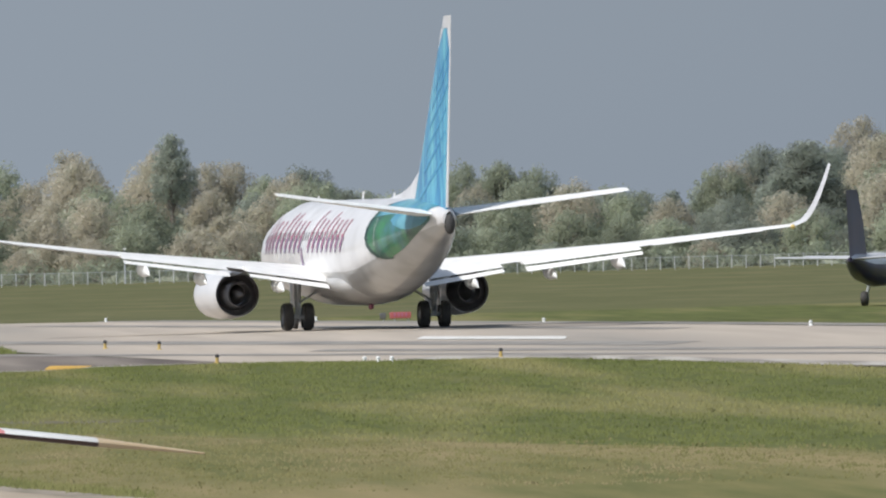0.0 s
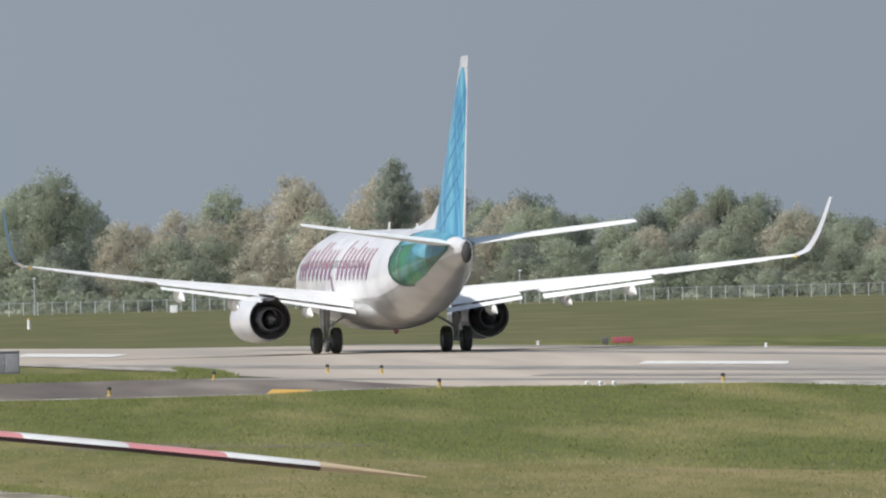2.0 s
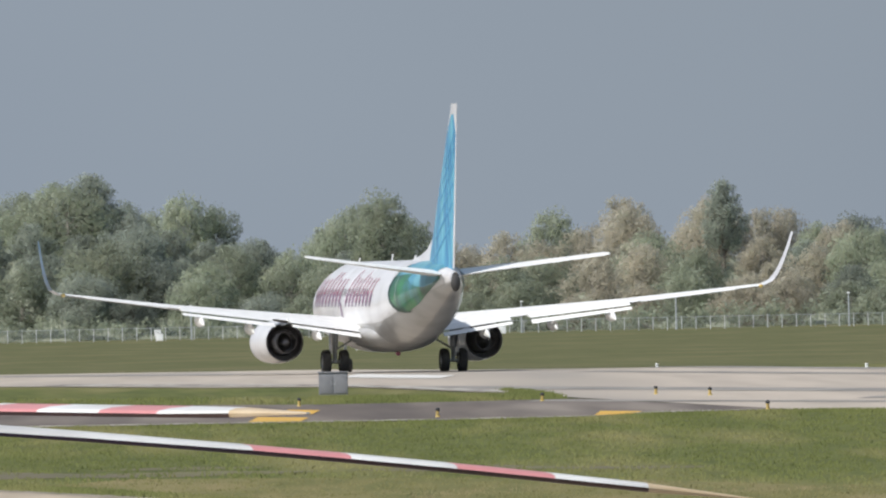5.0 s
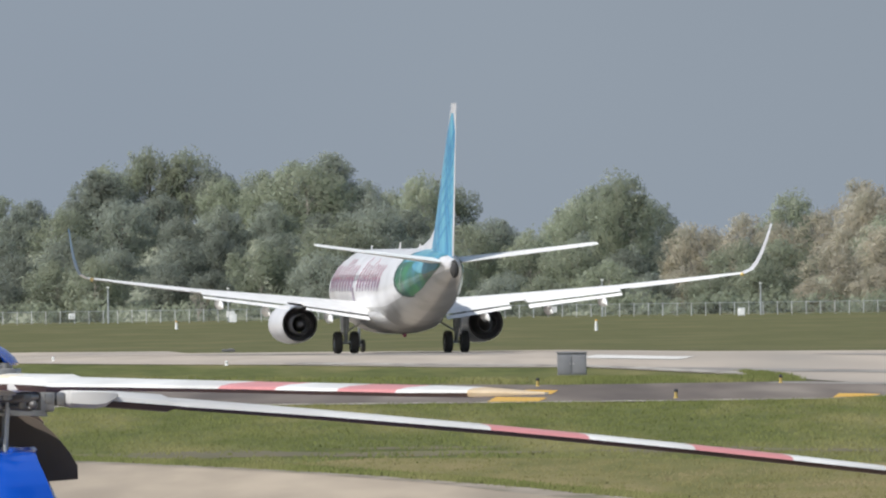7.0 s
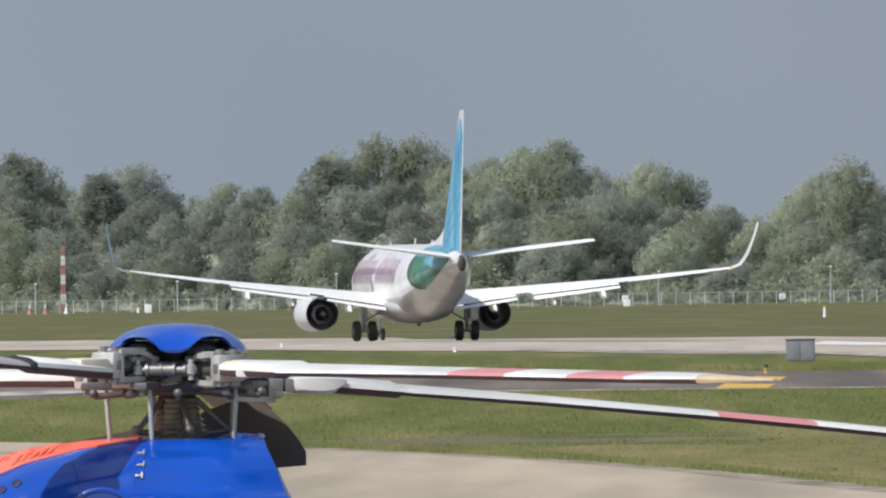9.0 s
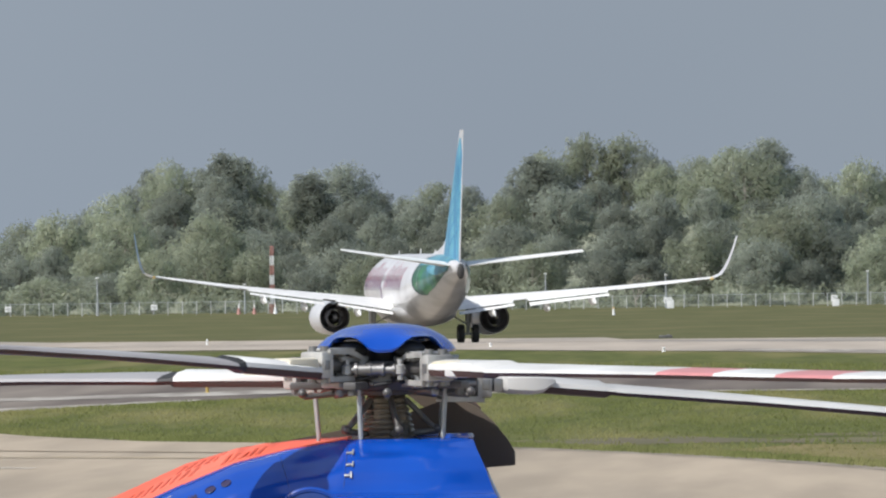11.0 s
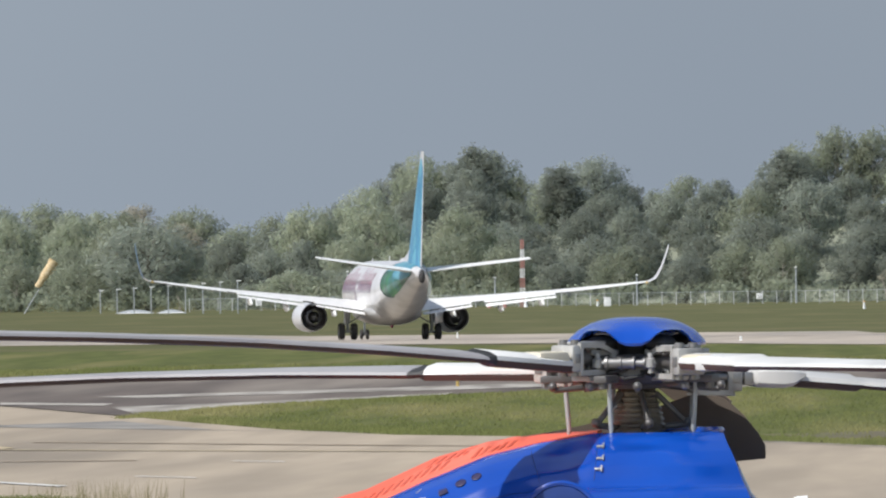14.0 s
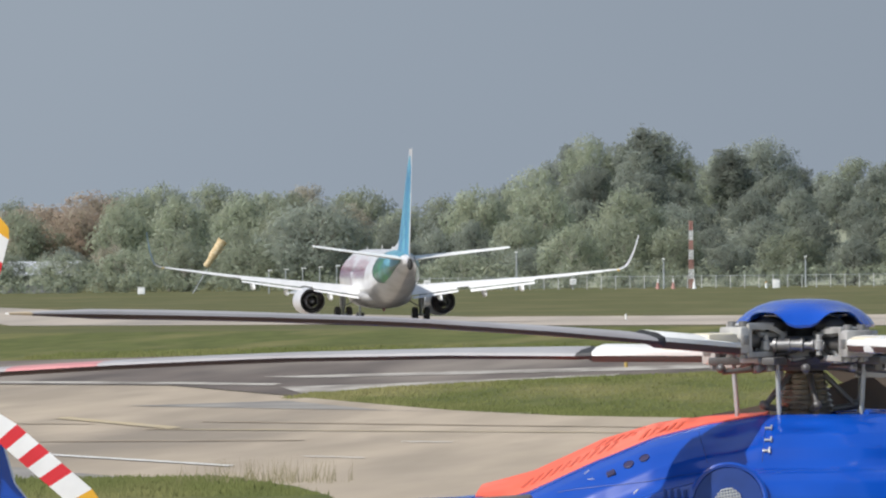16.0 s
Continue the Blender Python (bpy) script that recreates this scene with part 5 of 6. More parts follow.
# grass tufts along the edges and over the near field
def tufts(name, spots, lo, hi, mat, label, seed, lean=0.35, wide=1.0):
    rng = np.random.default_rng(seed)
    vs, fs, ns = [], [], []
    for x, y in spots:
        z = land(y) + 0.02
        for k in range(4):
            h, w = rng.uniform(lo, hi), rng.uniform(0.015, 0.04) * wide
            dx, dy = rng.normal(0, 0.10), rng.normal(0, 0.10)
            lx, ly = rng.normal(0, lean * h), rng.normal(0, lean * h)
            i = len(vs)
            vs += [(x + dx - w, y + dy, z - 0.03), (x + dx + w, y + dy, z - 0.03), (x + dx + lx, y + dy + ly, z + h)]
            fs.append((i, i + 1, i + 2))
            nv = Vector((rng.normal(0, 0.22), rng.normal(-0.28, 0.22), rng.uniform(0.7, 1.0))).normalized()
            ns += [tuple(nv)] * 3
    me = bpy.data.meshes.new(name)
    me.from_pydata(vs, [], fs)
    me.materials.append(mat)
    me.shade_smooth()
    me.normals_split_custom_set_from_vertices(ns)
    tagged(new(name, me), label, "grass", kind="stuff")


rng = np.random.default_rng(4)


def along(pts, n, spread):
    out = []
    for _ in range(n):
        i = rng.integers(0, len(pts) - 1)
        k = rng.random()
        (x0, y0), (x1, y1) = pts[i], pts[i + 1]
        out.append((x0 + (x1 - x0) * k + rng.normal(0, 0.1), y0 + (y1 - y0) * k + rng.uniform(*spread)))
    return out


FIELD_TOP = [(-28.4, 526), (-26.7, 549), (-24.0, 566), (-21.2, 579), (-17.1, 597), (-13.4, 594), (-6.5, 591), (0.9, 588), (9.1, 585), (13.6, 586), (15.8, 595), (20.6, 597), (23.5, 592), (27.3, 589), (29.9, 585), (36.1, 536)]
FIELD_LOW = [(-28.4, 529), (-25.5, 510), (-22.1, 489), (-18.4, 473), (-14, 464), (-8.4, 447), (-4.1, 425), (-1, 406), (2, 382), (6.0, 343), (9, 314)]
ISLE = [(-47, 672), (-38, 694), (-22.5, 696), (-14.3, 704), (5.2, 666), (8.1, 665), (14.2, 667), (12.9, 690)]
tufts("field_edge_grass", along(FIELD_TOP, 5000, (-6, 0)) + along(FIELD_LOW, 5000, (0, 8)), 0.03, 0.13, BLADES_A, "rough green grass along the field's edges", 1)
tufts("island_edge_grass", along(ISLE, 5000, (0, 30)), 0.03, 0.15, BLADES_A, "long green grass on the island strip", 2)
spots = [(x, y) for x, y in ((rng.uniform(-27, 40), rng.uniform(330, 596)) for _ in range(26000)) if y > np.interp(x, [p[0] for p in FIELD_LOW], [p[1] for p in FIELD_LOW]) + 2 and y < np.interp(x, [p[0] for p in FIELD_TOP], [p[1] for p in FIELD_TOP]) - 1]
TRACK = ([-13, -8, -3, 2, 8, 12, 14], [462, 453, 454, 452, 452, 449, 449], [462, 463, 462, 460, 459, 451, 449])
dry_line = lambda x: np.interp(x, [-5, -1.2, 5, 11, 17, 25, 42], [426, 445, 436, 418, 388, 352, 300])
tufts("field_grass", [s for s in spots if s[1] > dry_line(s[0]) + rng.normal(0, 5) and not np.interp(s[0], TRACK[0], TRACK[1]) < s[1] + rng.normal(0, 4) < np.interp(s[0], TRACK[0], TRACK[2])], 0.02, 0.075, BLADES_A, "short green field grass", 3)
spots += [(rng.uniform(5, 42), rng.uniform(305, 400)) for _ in range(5000)]
tufts("dry_field_grass", [s for s in spots if s[1] <= dry_line(s[0]) + rng.normal(0, 5) and s[1] > np.interp(s[0], [p[0] for p in FIELD_LOW], [p[1] for p in FIELD_LOW]) + 2 and not np.interp(s[0], TRACK[0], TRACK[1]) < s[1] + rng.normal(0, 4) < np.interp(s[0], TRACK[0], TRACK[2])], 0.02, 0.06, BLADES_OLIVE, "short dry yellow field grass", 9)
spots = [(rng.uniform(-27, -17.2), rng.uniform(326, 353)) for _ in range(5000)]
tufts("patch_grass", [(x, y) for x, y in spots if y < 353 - max(0, x + 20.4) * 8], 0.04, 0.15, BLADES_A, "lush green grass at the apron's edge", 5)
spots = [(-19.3 + rng.normal(0, 0.65), 347 + rng.normal(0, 2)) for _ in range(70)]
tufts("seed_stalks", spots, 0.1, 0.56, BLADES_DRY, "tall dry grass stalks with seed heads", 6, 0.22, 0.25)

# ---- perimeter fence ----
FY = 1985.0
fence = thing("perimeter_fence", "pale wire perimeter fence with slim grey posts", "fence", Matrix.Translation((0, FY, land(FY))))
post = bmesh.new()
box(post, 0, 0, 0.72, 0.09, 0.09, 1.52, 0.012)
post_mesh = mesh_of("post", post, POST_PALE, False)
for k in range(160):
    ob = new("post", post_mesh)
    ob.parent = fence
    ob.location = (-100.12 + k * 1.571, rng.normal(0, 0.03), rng.normal(0, 0.03))
vs, fs = [], []
for k in range(630):
    x = -100 + k * 0.4
    for s in (-1, 1):
        i = len(vs)
        vs += [(x, 0.06, 0.05), (x + 0.02, 0.06, 0.05), (x + 0.02 + s * 1.3, 0.06, 1.35), (x + s * 1.3, 0.06, 1.35)]
        fs.append((i, i + 1, i + 2, i + 3))
me = bpy.data.meshes.new("wire_mesh")
me.from_pydata(vs, [], fs)
me.materials.append(MESH_WIRE)
ob = tagged(new("wire_mesh", me), "woven wire", kind="stuff")
ob.parent = fence
bm = bmesh.new()
box(bm, 26, 0, 1.38, 252, 0.05, 0.05)
part("top_rail", bm, GALV, fence, "top rail", smooth=False)
for x, w in ((-76.5, 0.7), (-37.6, 0.7), (-20.2, 0.9), (-2.0, 0.7), (15.2, 0.7), (-92.5, 0.7)):
    ob = thing("fence_sign", "plain white warning board on the wire fence", "sign", Matrix.Translation((x, FY - 0.12, land(FY))), "fence signs")
    bm = bmesh.new()
    box(bm, 0, 0, 0.86, w, 0.03, 0.62, 0.006)
    part("board", bm, SIGN_WHITE, ob)
    bm = bmesh.new()
    for k in range(3):
        box(bm, 0, -0.022, 1.0 - k * 0.14, w * 0.7, 0.01, 0.04)
    part("text_bar", bm, BOX_GREY, ob)

for x, h in ((-19.8, 1.25), (-1.8, 1.0), (35.5, 1.1), (-53.9, 1.3), (-123.1, 1.0)):
    ob = thing("white_cabinet", "small white equipment cabinet in front of the fence", "cabinet", Matrix.Translation(ground_at(x, 1972)), "white cabinets")
    bm = bmesh.new()
    box(bm, 0, 0, h * 0.36, 0.8, 0.6, h * 0.72, 0.08)
    part("casing", bm, SIGN_WHITE, ob)
    bm = bmesh.new()
    box(bm, 0, 0, h * 0.72 + 0.03, 0.86, 0.66, 0.06, 0.02)
    part("lid", bm, SIGN_WHITE, ob)

# lamp poles, striped mast, windsock
def pole(x, y, h, group="lamp poles"):
    ob = thing("lamp_pole", "slim pale metal lamp pole near the fence", "lamp pole", Matrix.Translation(ground_at(x, y)), group)
    bm = bmesh.new()
    rod(bm, (0, 0, -0.1), (0, 0, h), 0.11, 0.08)
    part("shaft", bm, GALV, ob)
    bm = bmesh.new()
    box(bm, 0, -0.1, h + 0.05, 0.34, 0.5, 0.14, 0.03)
    part("lamp_head", bm, SIGN_WHITE, ob)


for x, h in ((-33.7, 3.9), (-51.2, 3.3), (1.7, 3.7), (-83.0, 4.1), (20.6, 4.0), (-66.8, 3.2), (-20.5, 3.6), (38, 3.4), (55, 3.8), (74, 3.6)):
    pole(x, 1992, h)
for k in range(9):
    ob = thing("approach_light", "thin white approach light pole with a short cross arm", "approach light", Matrix.Translation(ground_at(-108.5 + k * 2.15, 1960 - k * 6)), "approach lights")
    bm = bmesh.new()
    h = 2.5 + 0.12 * k
    rod(bm, (0, 0, -0.1), (0, 0, h), 0.07, 0.06)
    part("shaft", bm, GALV, ob)
    bm = bmesh.new()
    box(bm, 0.12, 0, h, 0.5, 0.12, 0.10, 0.02)
    part("arm", bm, SIGN_WHITE, ob)

mast = thing("striped_mast", "red and white striped lattice mast by the fence", "mast", Matrix.Translation(ground_at(-63.7, 1990)))
for k in range(7):
    bm = bmesh.new()
    z0, z1 = k * 1.06, k * 1.06 + 1.04
    w = 0.26 - 0.015 * k
    for sx, sy in ((-1, -1), (1, -1), (1, 1), (-1, 1)):
        rod(bm, (sx * w, sy * w, z0), (sx * w, sy * w, z1), 0.045, seg=6)
    for a in range(3):
        zz = z0 + a * 0.35
        rod(bm, (-w, -w, zz), (w, -w, zz + 0.35), 0.03, seg=5)
        rod(bm, (w, w, zz), (-w, w, zz + 0.35), 0.03, seg=5)
    rod(bm, (0, 0, z0), (0, 0, z1), 0.09, seg=8)
    part("section", bm, MAST_RED if k % 2 == 0 else SIGN_WHITE, mast)
for k, (x, c) in enumerate(((-67.0, MAST_RED), (-65.3, MAST_RED), (-63.0, SIGN_WHITE))):
    ob = thing("marker_cone", "small red and white marker by the mast", "marker", Matrix.Translation(ground_at(x, 1978)), "mast markers")
    bm = bmesh.new()
    rod(bm, (0, 0, -0.05), (0, 0, 0.7), 0.26, 0.10)
    part("cone", bm, c, ob)
    bm = bmesh.new()
    rod(bm, (0, 0, 0.7), (0, 0, 1.1), 0.08, 0.06)
    part("tip", bm, SIGN_WHITE, ob)

wsk = thing("windsock", "tattered straw-coloured windsock on a slanting pole", "windsock", Matrix.Translation(ground_at(-118.6, 1990)))
bm = bmesh.new()
rod(bm, (0, 0, -0.1), (2.0, 0, 3.2), 0.07, 0.05)
part("pole", bm, GALV, wsk)
rings = []
rs = random.Random(8)
for k in range(8):
    f = k / 7
    c = Vector((1.5 + 1.9 * f, 0, 2.9 + 2.9 * f))
    r = 0.30 + 0.22 * f + rs.uniform(-0.05, 0.06)
    rings.append([c + Vector((math.cos(a) * r * 0.9, math.sin(a) * r, -math.cos(a) * r * 0.6 + rs.uniform(-0.1, 0.1))) for a in [2 * math.pi * i / 10 for i in range(10)]])
part("sock", loft(rings), STRAW, wsk, "straw-coloured cloth sock")
for k in range(4):
    bm = bmesh.new()
    box(bm, 3.1 + 0.25 * (k % 2), 0, 4.4 + 0.35 * k, 0.5, 0.06, 0.16, m=Matrix.Rotation(radians(-30 + 25 * k), 4, 'Y'))
    part("tatter", bm, STRAW, wsk)

# low building among the far trees
shed = thing("far_shed", "low pale building with a grey sheet roof among trees", "building", Matrix.Translation(ground_at(-141, 2072)))
bm = bmesh.new()
box(bm, 0, 0, 1.0, 8.6, 6, 2.1)
part("wall", bm, BOX_GREY, shed)
bm = loft([[Vector((x, y, z)) for y, z in ((-3.6, 2.0), (0, 3.6), (3.6, 2.0), (0, 2.1))] for x in (-4.8, 4.8)])
part("roof", bm, ROOF_SHEET, shed, "grey sheet roof")
for k in range(4):
    bm = bmesh.new()
    box(bm, -3 + 2 * k, -3.03, 1.2, 0.9, 0.06, 0.8)
    part("window", bm, FAN_DARK, shed)
for x, y, w in ((-104.5, 1955, 4.2), (-100.2, 1948, 3.0)):
    ob = thing("sand_mound", "low pale arched cover near the approach lights", "cover", Matrix.Translation(ground_at(x, y)), "covers")
    bm = loft([[Vector((w * u / 2, 0.9 * math.cos(a), 0.42 * (1 - u * u * 0.85) * math.sin(a) - 0.02)) for a in [math.pi * i / 10 for i in range(11)]] for u in [-1 + 0.2 * j for j in range(11)]])
    part("shell", bm, GALV, ob)
    bm = bmesh.new()
    rod(bm, (-w * 0.45, -0.9, 0.02), (w * 0.45, -0.9, 0.02), 0.06)
    part("edge_pipe", bm, SIGN_WHITE, ob)

# ---- a second, smaller aircraft waiting beyond the runway ----
def light_aircraft(m):
    ob = thing("light_aircraft", "small white aircraft with a navy fin standing beyond the runway", "aircraft", m)
    rings = []
    for y, r, z in ((-4.2, 0.10, 2.15), (-3.2, 0.38, 2.0), (-1.2, 0.62, 1.75), (2, 0.78, 1.65), (5, 0.75, 1.65), (7, 0.5, 1.55), (8.2, 0.1, 1.5)):
        rings.append([Vector((r * math.cos(a), y, z + r * math.sin(a))) for a in [2 * math.pi * i / 24 for i in range(24)]])
    f = part("fuselage", loft(rings), [WHITE_SKIN, NAVY], ob, "white fuselage with a dark belly")
    for p in f.data.polygons:
        if p.normal.z < 0.35:
            p.material_index = 1
    part("fin", loft([[Vector((x * 0.16, y, z)) for x, y in ((-1, a), (0, a + 0.3), (1, a), (0, b))] for z, a, b in ((2.0, -0.6, -4.3), (3.9, -1.6, -4.6), (5.3, -2.8, -4.9))]), NAVY, ob, "dark navy tail fin")
    for s in (-1, 1):
        part("tailplane", loft([aerofoil((s * x, a, z), (s * x, b, z - 0.02), 0.1) for x, a, b, z in ((0.2, -2.4, -4.1, 2.20), (3.5, -3.4, -4.3, 2.30))]), WHITE_SKIN, ob, "white tailplane")
        part("wing", loft([aerofoil((s * x, a, z), (s * x, b, z - 0.05), 0.13) for x, a, b, z in ((0.6, 3.9, 2.2, 2.20), (3.4, 3.6, 2.4, 2.28))]), WHITE_SKIN, ob, "white wing")
        bm = bmesh.new()
        rod(bm, (s * 0.62, 3, 0.3), (s * 0.4, 3, 1.1), 0.07)
        part("strut", bm, GALV, ob)
        wheel("wheel", ob, s * 0.66, 3, 0.34, 0.3)
    bm = bmesh.new()
    rod(bm, (0, 6.6, 0.2), (0, 6.6, 1.2), 0.05)
    part("strut", bm, GALV, ob)
    wheel("wheel", ob, 0, 6.6, 0.26, 0.18)
    return ob


light_aircraft(Matrix.Translation(ground_at(56.4, 822)) @ Matrix.Rotation(radians(-14), 4, 'Z'))

# ---- trees ----
def leaf_cloud(name, centres, count, size, mat, seed, flat=0.5, crown=True):
    """Many small leaf sprays thrown about clump centres (x, y, z, radius)."""
    g = np.random.default_rng(seed)
    c = np.array(centres)
    w = c[:, 3] ** 2
    pick = g.choice(len(c), count, p=w / w.sum())
    d = g.normal(size=(count, 3))
    d /= np.linalg.norm(d, axis=1)[:, None]
    rad = c[pick, 3] * (0.30 + 0.85 * g.random(count) ** 0.7)
    p = c[pick, :3] + d * rad[:, None] * np.array([1, 1, 0.92])
    n = d + g.normal(0, 0.55, (count, 3))
    n /= np.linalg.norm(n, axis=1)[:, None]
    u = np.cross(n, g.normal(size=(count, 3)))
    u /= np.linalg.norm(u, axis=1)[:, None]
    v = np.cross(n, u)
    s = size * g.uniform(0.5, 1.25, count)[:, None]
    vs = np.stack([p - u * s, p - v * s * flat, p + u * s * 1.1, p + v * s * flat], axis=1).reshape(-1, 3)
    fs = np.arange(count * 4).reshape(-1, 4)
    me = bpy.data.meshes.new(name)
    me.from_pydata(vs.tolist(), [], fs.tolist())
    me.materials.append(mat)
    mid = c[:, :3].mean(axis=0) if crown else c[pick, :3]
    out = p - mid
    out /= np.linalg.norm(out, axis=1)[:, None] + 1e-6
    nv = out * 0.65 + d * 0.18 + n * 0.22 + np.array([0, 0, 0.6])
    nv /= np.linalg.norm(nv, axis=1)[:, None]
    me.shade_smooth()
    me.normals_split_custom_set_from_vertices(np.repeat(nv, 4, axis=0).tolist())
    return me


def tree(label, seed, height, spread, first, leaf, bark, count, size, lobes, tall=False):
    """A tree with a tapered trunk, limbs and a crown of leaf sprays, height metres tall."""
    g = random.Random(seed)
    ob = thing("tree", label, "tree", group="tree line")
    bm = bmesh.new()
    lean = (g.uniform(-0.4, 0.4), g.uniform(-0.4, 0.4))
    rings = []
    for k in range(6):
        f = k / 5
        r = 0.24 * (1 - 0.75 * f) * height / 9
        rings.append([Vector((lean[0] * f * f + r * math.cos(a), lean[1] * f * f + r * math.sin(a), -0.2 + f * height * 0.8)) for a in [2 * math.pi * i / 7 for i in range(7)]])
    loft(rings, bm=bm)
    centres = []
    mid, up = height * (first + 0.93) / 2, height * (0.93 - first) / 2
    for k in range(lobes):
        f = (k + 0.5) / lobes
        a = 2.4 * k + g.uniform(-0.6, 0.6)
        c_lat = math.sqrt(max(0.05, 1 - (2 * f - 1) ** 2)) * (1 - 0.45 * f if tall else 1.0)
        reach = g.uniform(0.55, 0.95)
        rr = spread * g.uniform(0.34, 0.52)
        c = Vector((math.cos(a) * c_lat * spread * reach, math.sin(a) * c_lat * spread * reach, mid + (2 * f - 1) * up * g.uniform(0.78, 0.95)))
        centres.append((c.x, c.y, c.z, rr))
        for _ in range(3):
            q = Vector((g.gauss(0, 1), g.gauss(0, 1), g.gauss(0, 0.7))).normalized() * rr * g.uniform(0.7, 1.1)
            centres.append((c.x + q.x, c.y + q.y, min(c.z + q.z, height * 0.96), rr * g.uniform(0.30, 0.5)))
        rod(bm, (lean[0] * f, lean[1] * f, max(height * 0.12, c.z - height * 0.22)), c, 0.07 * height / 9, 0.03, seg=5)
    centres.append((lean[0], lean[1], height * 0.93, spread * 0.30))
    part("trunk", bm, bark, ob, "", smooth=False)
    cr = new("crown", leaf_cloud("crown", centres, count, size, leaf, seed))
    cr.parent = ob
    return ob


def bare_tree(label, seed, height, count):
    """A nearly leafless tree: forking pale limbs with thin dry sprays."""
    g = random.Random(seed)
    ob = thing("tree", label, "tree", group="tree line")
    bm = bmesh.new()
    tips = []

    def fork(a, d, length, r, depth):
        b = a + d * length
        rod(bm, a, b, r, r * 0.65, seg=5)
        if depth == 0:
            tips.append((b.x, b.y, b.z, height * 0.075))
            return
        for _ in range(3 if depth > 1 else 2):
            n = (d + Vector((g.uniform(-0.75, 0.75), g.uniform(-0.75, 0.75), g.uniform(-0.1, 0.5)))).normalized()
            fork(b, n, length * g.uniform(0.55, 0.8), r * 0.6, depth - 1)
    fork(Vector((0, 0, -0.2)), Vector((0, 0, 1)), height * 0.29, 0.022 * height, 4)
    part("trunk", bm, BARK_PALE, ob, "", smooth=False)
    cr = new("crown", leaf_cloud("crown", tips, count, 0.30, LEAF_DRY_HAZE, seed, 0.4))
    cr.parent = ob
    return ob


KINDS = {
    "dark": [tree("dark green broadleaf tree in the distant tree line", 11 + k, 9, 3.9, 0.16, LEAF_DARK_HAZE, BARK, 7000, 0.27, 22) for k in range(5)],
    "tall": [tree("tall dark green tree standing above the tree line", 31 + k, 12, 3.1, 0.22, LEAF_DARK_HAZE, BARK, 7000, 0.25, 24, True) for k in range(2)],
    "mid": [tree("mid-green leafy tree in the distant tree line", 51 + k, 8.5, 4.1, 0.12, LEAF_MID_HAZE, BARK_PALE, 7000, 0.27, 22) for k in range(5)],
    "dry": [tree("dry straw-brown tree with thin leaves in the tree line", 71 + k, 8.5, 3.6, 0.10, LEAF_DRY_HAZE, BARK_PALE, 7000, 0.23, 22) for k in range(4)],
    "rust": [tree("rust-red flowering tree among the far trees", 91, 9, 4.2, 0.16, LEAF_RUST_HAZE, BARK, 9000, 0.25, 20)],
    "bare": [bare_tree("bare pale-limbed tree in the tree line", 95 + k, 12, 420) for k in range(2)],
}
HEIGHT = {"dark": 9.0, "tall": 12.0, "mid": 8.5, "dry": 8.5, "rust": 9.0, "bare": 12.0}
# skyline of the wood: x at 2100 m, height over the field
SKY_X = [-150, -144, -127, -114, -105, -101, -99, -93, -89, -86, -83, -77, -73, -70, -66, -59, -53, -47, -40, -36, -28, -20, -11, -7, -3, 3, 8, 11, 13, 18, 23, 26, 31, 36, 41, 53, 60, 63, 68, 75, 83, 87, 93, 99, 104, 114, 119, 130, 139, 150]
SKY_H = [11.3, 10.2, 12.0, 12.0, 9.9, 9.0, 10.8, 10.6, 12.4, 12.5, 16.2, 16.5, 19.2, 15.8, 15.4, 17.4, 15.4, 16.2, 16.8, 18.0, 18.6, 19.0, 19.8, 18.8, 15.8, 15.4, 14.4, 12.0, 10.2, 13.0, 15.8, 14.8, 10.0, 11.6, 12.6, 14.5, 14.6, 17.0, 12.6, 12.4, 13.3, 9.4, 12.0, 12.2, 12.6, 9.6, 8.6, 13.0, 15.6, 15.2]


def skyline(x):
    return float(np.interp(x, SKY_X, SKY_H))


tr = random.Random(21)
used = {}
FAR = 1.22


def slope(x, y):
    """Height of the wooded slope: it climbs from the fence side to a crest under the skyline."""
    f = float(np.interp(y, [2040, 2142, 2190], [0.24, 0.97, 0.99]))
    return max(-0.3, skyline(x * 2100 / y) * f - 7.2)


def hillside(name, x0, x1, far):
    xs, ys = np.arange(x0, x1 + 1, 4.0), np.arange(2030, 2231, 8.0)
    grid = [[(x * far * y / 2100, y * far, land(y * far) + (slope(x * y / 2100, y) if y < 2215 else -0.6)) for x in xs] for y in ys]
    n = len(xs)
    me = bpy.data.meshes.new(name)
    me.from_pydata([q for r in grid for q in r], [], [(a * n + b, a * n + b + 1, a * n + n + b + 1, a * n + n + b) for a in range(len(ys) - 1) for b in range(n - 1)])
    me.materials.append(HILL_SCRUB_HAZE)
    me.shade_smooth()
    tagged(new(name, me), "low wooded rise covered with green scrub", "hill", kind="structure")


hillside("wooded_rise", -104, 220, 1.0)
hillside("far_wooded_rise", -240, -98, FAR)


def plant(kind, x, y, base, h, wide=1.0):
    i = used.get(kind, 0)
    used[kind] = i + 1
    src = KINDS[kind][i % len(KINDS[kind])]
    k = h / HEIGHT[kind]
    kw = min(1.25, max(0.80, k)) * wide
    m = Matrix.Translation(ground_at(x, y) + Vector((0, 0, base))) @ Matrix.Rotation(tr.uniform(0, 6.28), 4, 'Z') @ Matrix.Diagonal((kw, kw, k, 1))
    if i < len(KINDS[kind]):
        src.matrix_basis = m
    else:
        copy_thing(src, m)


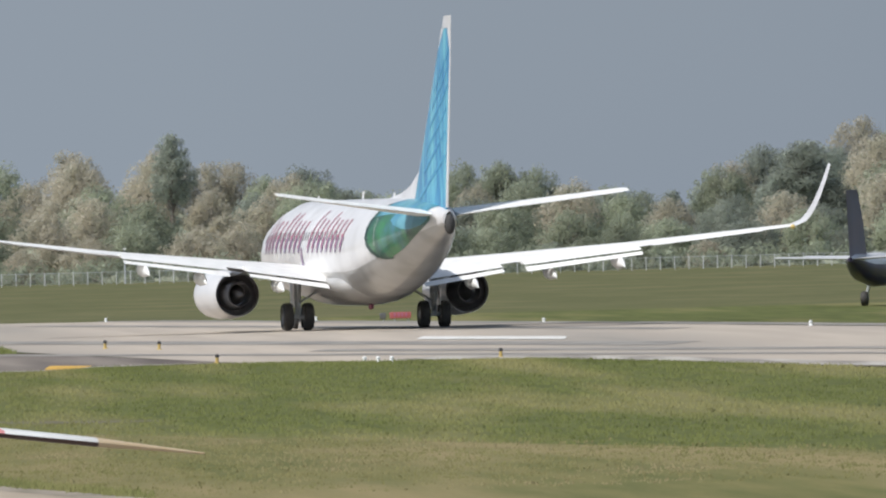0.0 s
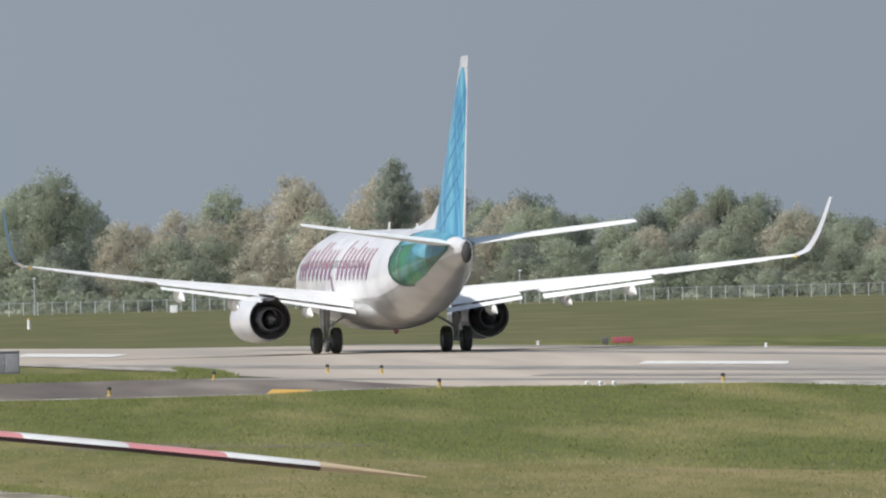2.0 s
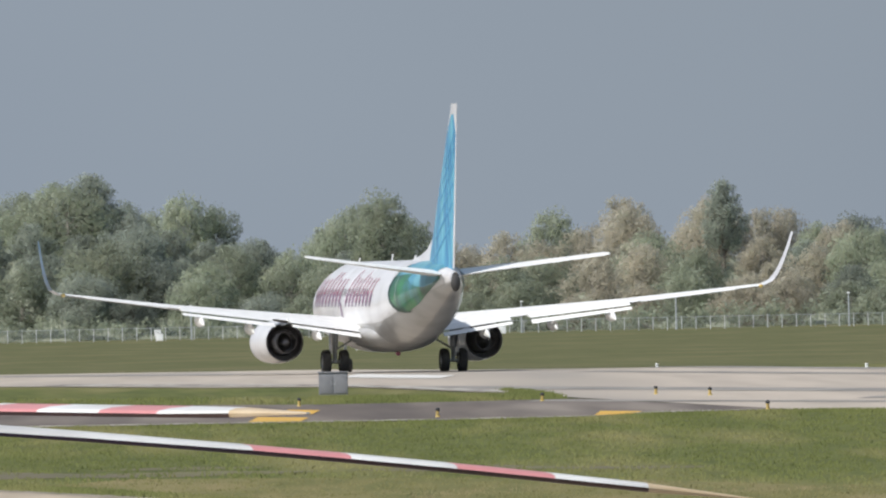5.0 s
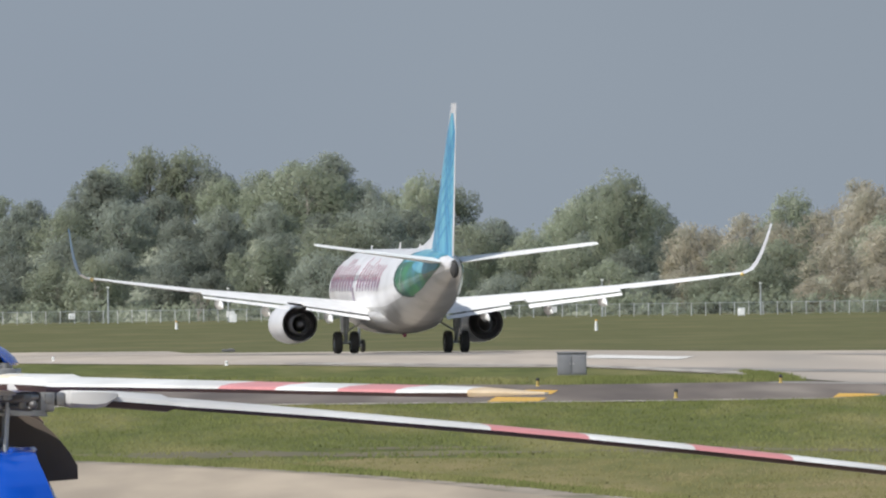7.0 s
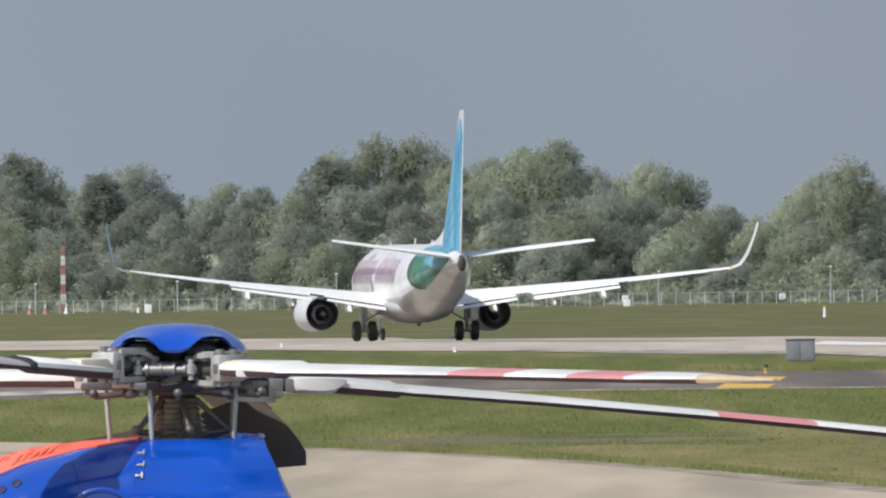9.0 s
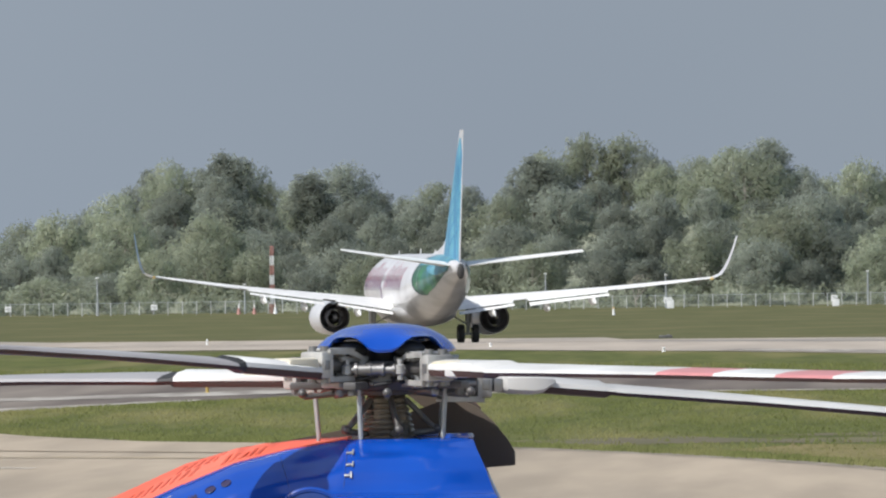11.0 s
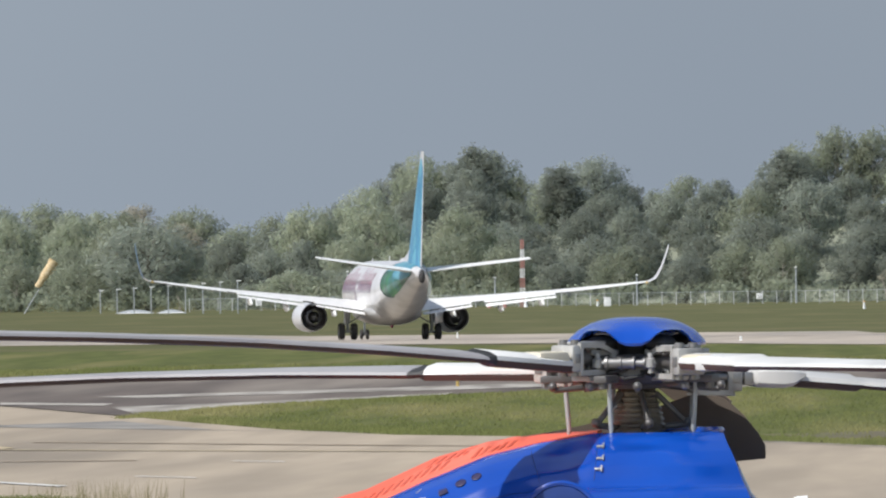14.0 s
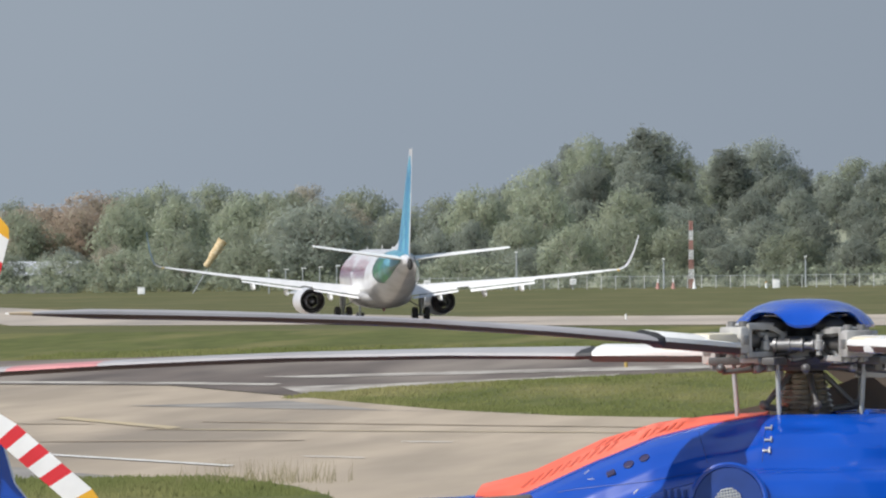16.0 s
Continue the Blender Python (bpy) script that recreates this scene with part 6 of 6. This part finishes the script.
def kind_at(x):
    r = tr.random()
    # mostly paler kinds, their colour standing in for thicker haze
    if x < -101:
        return "rust" if -143 < x < -137 and r < 0.7 else "mid" if r < 0.74 else "dark" if r < 0.82 else "bare" if r < 0.87 else "dry"
    if x < -88:
        return "dark" if r < 0.7 else "mid"
    if x < 10:
        return "dark" if r < 0.62 else "mid" if r < 0.97 else "bare"
    if x < 30:
        return "mid" if r < 0.75 else "dark"
    if x < 72:
        return "dry" if r < 0.70 else "bare" if r < 0.80 else "mid"
    if x < 122:
        return "mid" if r < 0.55 else "dry" if r < 0.8 else "dark"
    return "dark" if r < 0.5 else "mid" if r < 0.75 else "dry"


for row, (y, step, top) in enumerate(((2142, 3.9, 0.985), (2122, 5.4, 0.88), (2102, 6.0, 0.75), (2080, 6.2, 0.59), (2056, 6.2, 0.41))):
    x = -158.0
    while x < 160:
        far = FAR if x < -101 and row < 3 else 1.0
        px, py = x * y / 2100 + tr.uniform(-0.8, 0.8), y + tr.uniform(-7, 7)
        base = slope(px, py)
        h = max(3.4, skyline(x) * (tr.uniform(0.90, 1.04) if row == 0 else tr.uniform(0.94, 1.04)) * top * y / 2100 - base)
        kd = kind_at(x)
        if row == 4 and kd in ("bare", "rust"):
            kd = "mid"
        plant(kd, px * far, py * far, (base if far > 1 or x > -101 else 0.0) - 0.25, h * far, tr.uniform(0.80, 1.05) if row == 0 else 1.0 if row < 3 else 1.1)
        x += step * tr.uniform(0.8, 1.2)
for kd, x, y, top, h, w in (("tall", -73.3, 2125, 19.6, 12, 1.2), ("tall", -9.5, 2125, 20.2, 11, 1.3), ("tall", -37, 2125, 18.6, 9, 1.1), ("tall", -63.5, 2125, 17.6, 9, 1.1), ("tall", 63.5, 2095, 17.9, 11, 0.8), ("mid", 24, 2090, 15.6, 10, 0.9), ("dark", 104, 2140, 13.9, 8, 0.8), ("dark", 94.5, 2130, 12.6, 8, 0.8), ("tall", 137, 2100, 16.0, 11, 1.2), ("bare", -24.3, 2035, 7.4, 7.4, 0.9), ("dark", -107.5, 2040, 10.4, 10.4, 1.25), ("dark", -79, 2115, 16.8, 9, 1.1)):
    plant(kd, x, y, top - 0.7 - h, h, w)
# undergrowth at the wood's foot
g0 = np.random.default_rng(77)
cl = [(x, g0.uniform(2028, 2048), land(2040) + g0.uniform(0.2, 2.0), g0.uniform(0.7, 1.7)) for x in np.arange(-165, 165, 0.75)]
tagged(new("undergrowth", leaf_cloud("undergrowth", cl, 26000, 0.32, LEAF_MID_HAZE, 78, crown=False)), "tangled green scrub at the foot of the wood", "scrub", kind="stuff")

# ---- what moves ----
# seconds, place of the main wheels, bank, heading of the airliner on its take-off roll
TAKEOFF_ROLL = [
  (0, 30.43, 745.16, 0.440, 0.50, 8.41),
  (0.5, 28.85, 754.45, 0.447, 0.51, 8.41),
  (1, 27.11, 764.34, 0.460, 0.52, 8.41),
  (1.5, 25.45, 774.83, 0.475, 0.53, 8.41),
  (2, 23.55, 785.93, 0.490, 0.53, 8.41),
  (2.5, 21.74, 797.62, 0.505, 0.54, 8.41),
  (3, 19.58, 809.91, 0.518, 0.55, 8.42),
  (3.5, 17.50, 822.79, 0.527, 0.53, 8.42),
  (6, 5.18, 895.97, 0.479, 0.40, 8.47),
  (6.5, 2.45, 912.33, 0.446, 0.38, 8.49),
  (7, -0.73, 929.27, 0.403, 0.35, 8.51),
  (7.5, -3.66, 946.78, 0.351, 0.38, 8.52),
  (8, -6.76, 964.85, 0.290, 0.40, 8.54),
  (8.5, -9.64, 983.49, 0.221, 0.42, 8.57),
  (11, -25.88, 1085.04, -0.245, 0.95, 8.70),
  (11.5, -29.34, 1107.01, -0.355, 0.94, 8.73),
  (12, -32.99, 1129.52, -0.469, 0.93, 8.76),
  (12.5, -36.62, 1152.58, -0.584, 0.92, 8.80),
  (13, -40.51, 1176.17, -0.700, 0.91, 8.83),
  (13.5, -44.24, 1200.31, -0.813, 0.90, 8.87),
  (14, -48.25, 1224.99, -0.923, 0.89, 8.91),
  (14.5, -52.26, 1250.19, -1.028, 0.88, 8.95),
  (15, -56.69, 1275.92, -1.124, 0.87, 8.99),
  (15.5, -60.81, 1302.19, -1.210, 0.86, 9.04),
  (16, -65.29, 1328.98, -1.282, 0.85, 9.08),
]


def swift():
    ob = thing("bird", "small dark bird diving past the tree line", "bird")
    bm = revolve([(-0.12, 0.005), (-0.07, 0.022), (0.0, 0.034), (0.06, 0.028), (0.09, 0.022), (0.12, 0.004)], 'Y', 12)
    part("body", bm, BLACK_RUBBER, ob, "dark feathered body")
    for sd in (-1, 1):
        bm = loft([[Vector((sd * x, y + c, z)), Vector((sd * x, y - c, z)), Vector((sd * x, y - c, z - 0.006)), Vector((sd * x, y + c, z - 0.006))] for x, y, z, c in ((0.02, 0.03, 0.01, 0.04), (0.12, 0.03, 0.05, 0.035), (0.24, -0.05, 0.04, 0.008))])
        part("wing", bm, BLACK_RUBBER, ob, "dark swept wing")
    bm = loft([[Vector((-w, y, 0)), Vector((w, y, 0)), Vector((w, y, -0.006)), Vector((-w, y, -0.006))] for y, w in ((-0.10, 0.015), (-0.20, 0.04))])
    part("tail", bm, BLACK_RUBBER, ob, "short dark tail")
    return ob


bird_ob = swift()
# seconds, place and attitude of the bird as it dives across the view and settles in the grass
DIVE = [(0, 14.0, 640, 26.0, 0, 20, 60), (11.0, -12.0, 640, 20.0, -40, 20, 60), (11.5, -15.6, 640, 14.8, -45, 20, 60), (11.8, -17.46, 640, 10.6, -45, 30, 60), (12.0, -18.56, 640, 9.13, -50, 35, 70), (12.2, -19.62, 640, 7.96, -55, 20, 80), (12.4, -20.86, 640, 6.30, -55, 30, 80), (12.6, -22.47, 640, 4.30, -50, 20, 85), (12.8, -24.6, 640, 2.3, -35, 10, 90), (13.1, -28.5, 640, 0.45, -10, 0, 90), (13.4, -31.0, 640, 0.28, 0, 0, 90), (16, -31.0, 640, 0.28, 0, 0, 90)]


def motions():
    walk(airliner_ob, [(t, pose(x, y, land(y) + 0.03, 0, bank, heading)) for t, x, y, z, bank, heading in TAKEOFF_ROLL])
    walk(bird_ob, [(t, pose(x, y, z, rx, ry, rz)) for t, x, y, z, rx, ry, rz in DIVE])


motions()
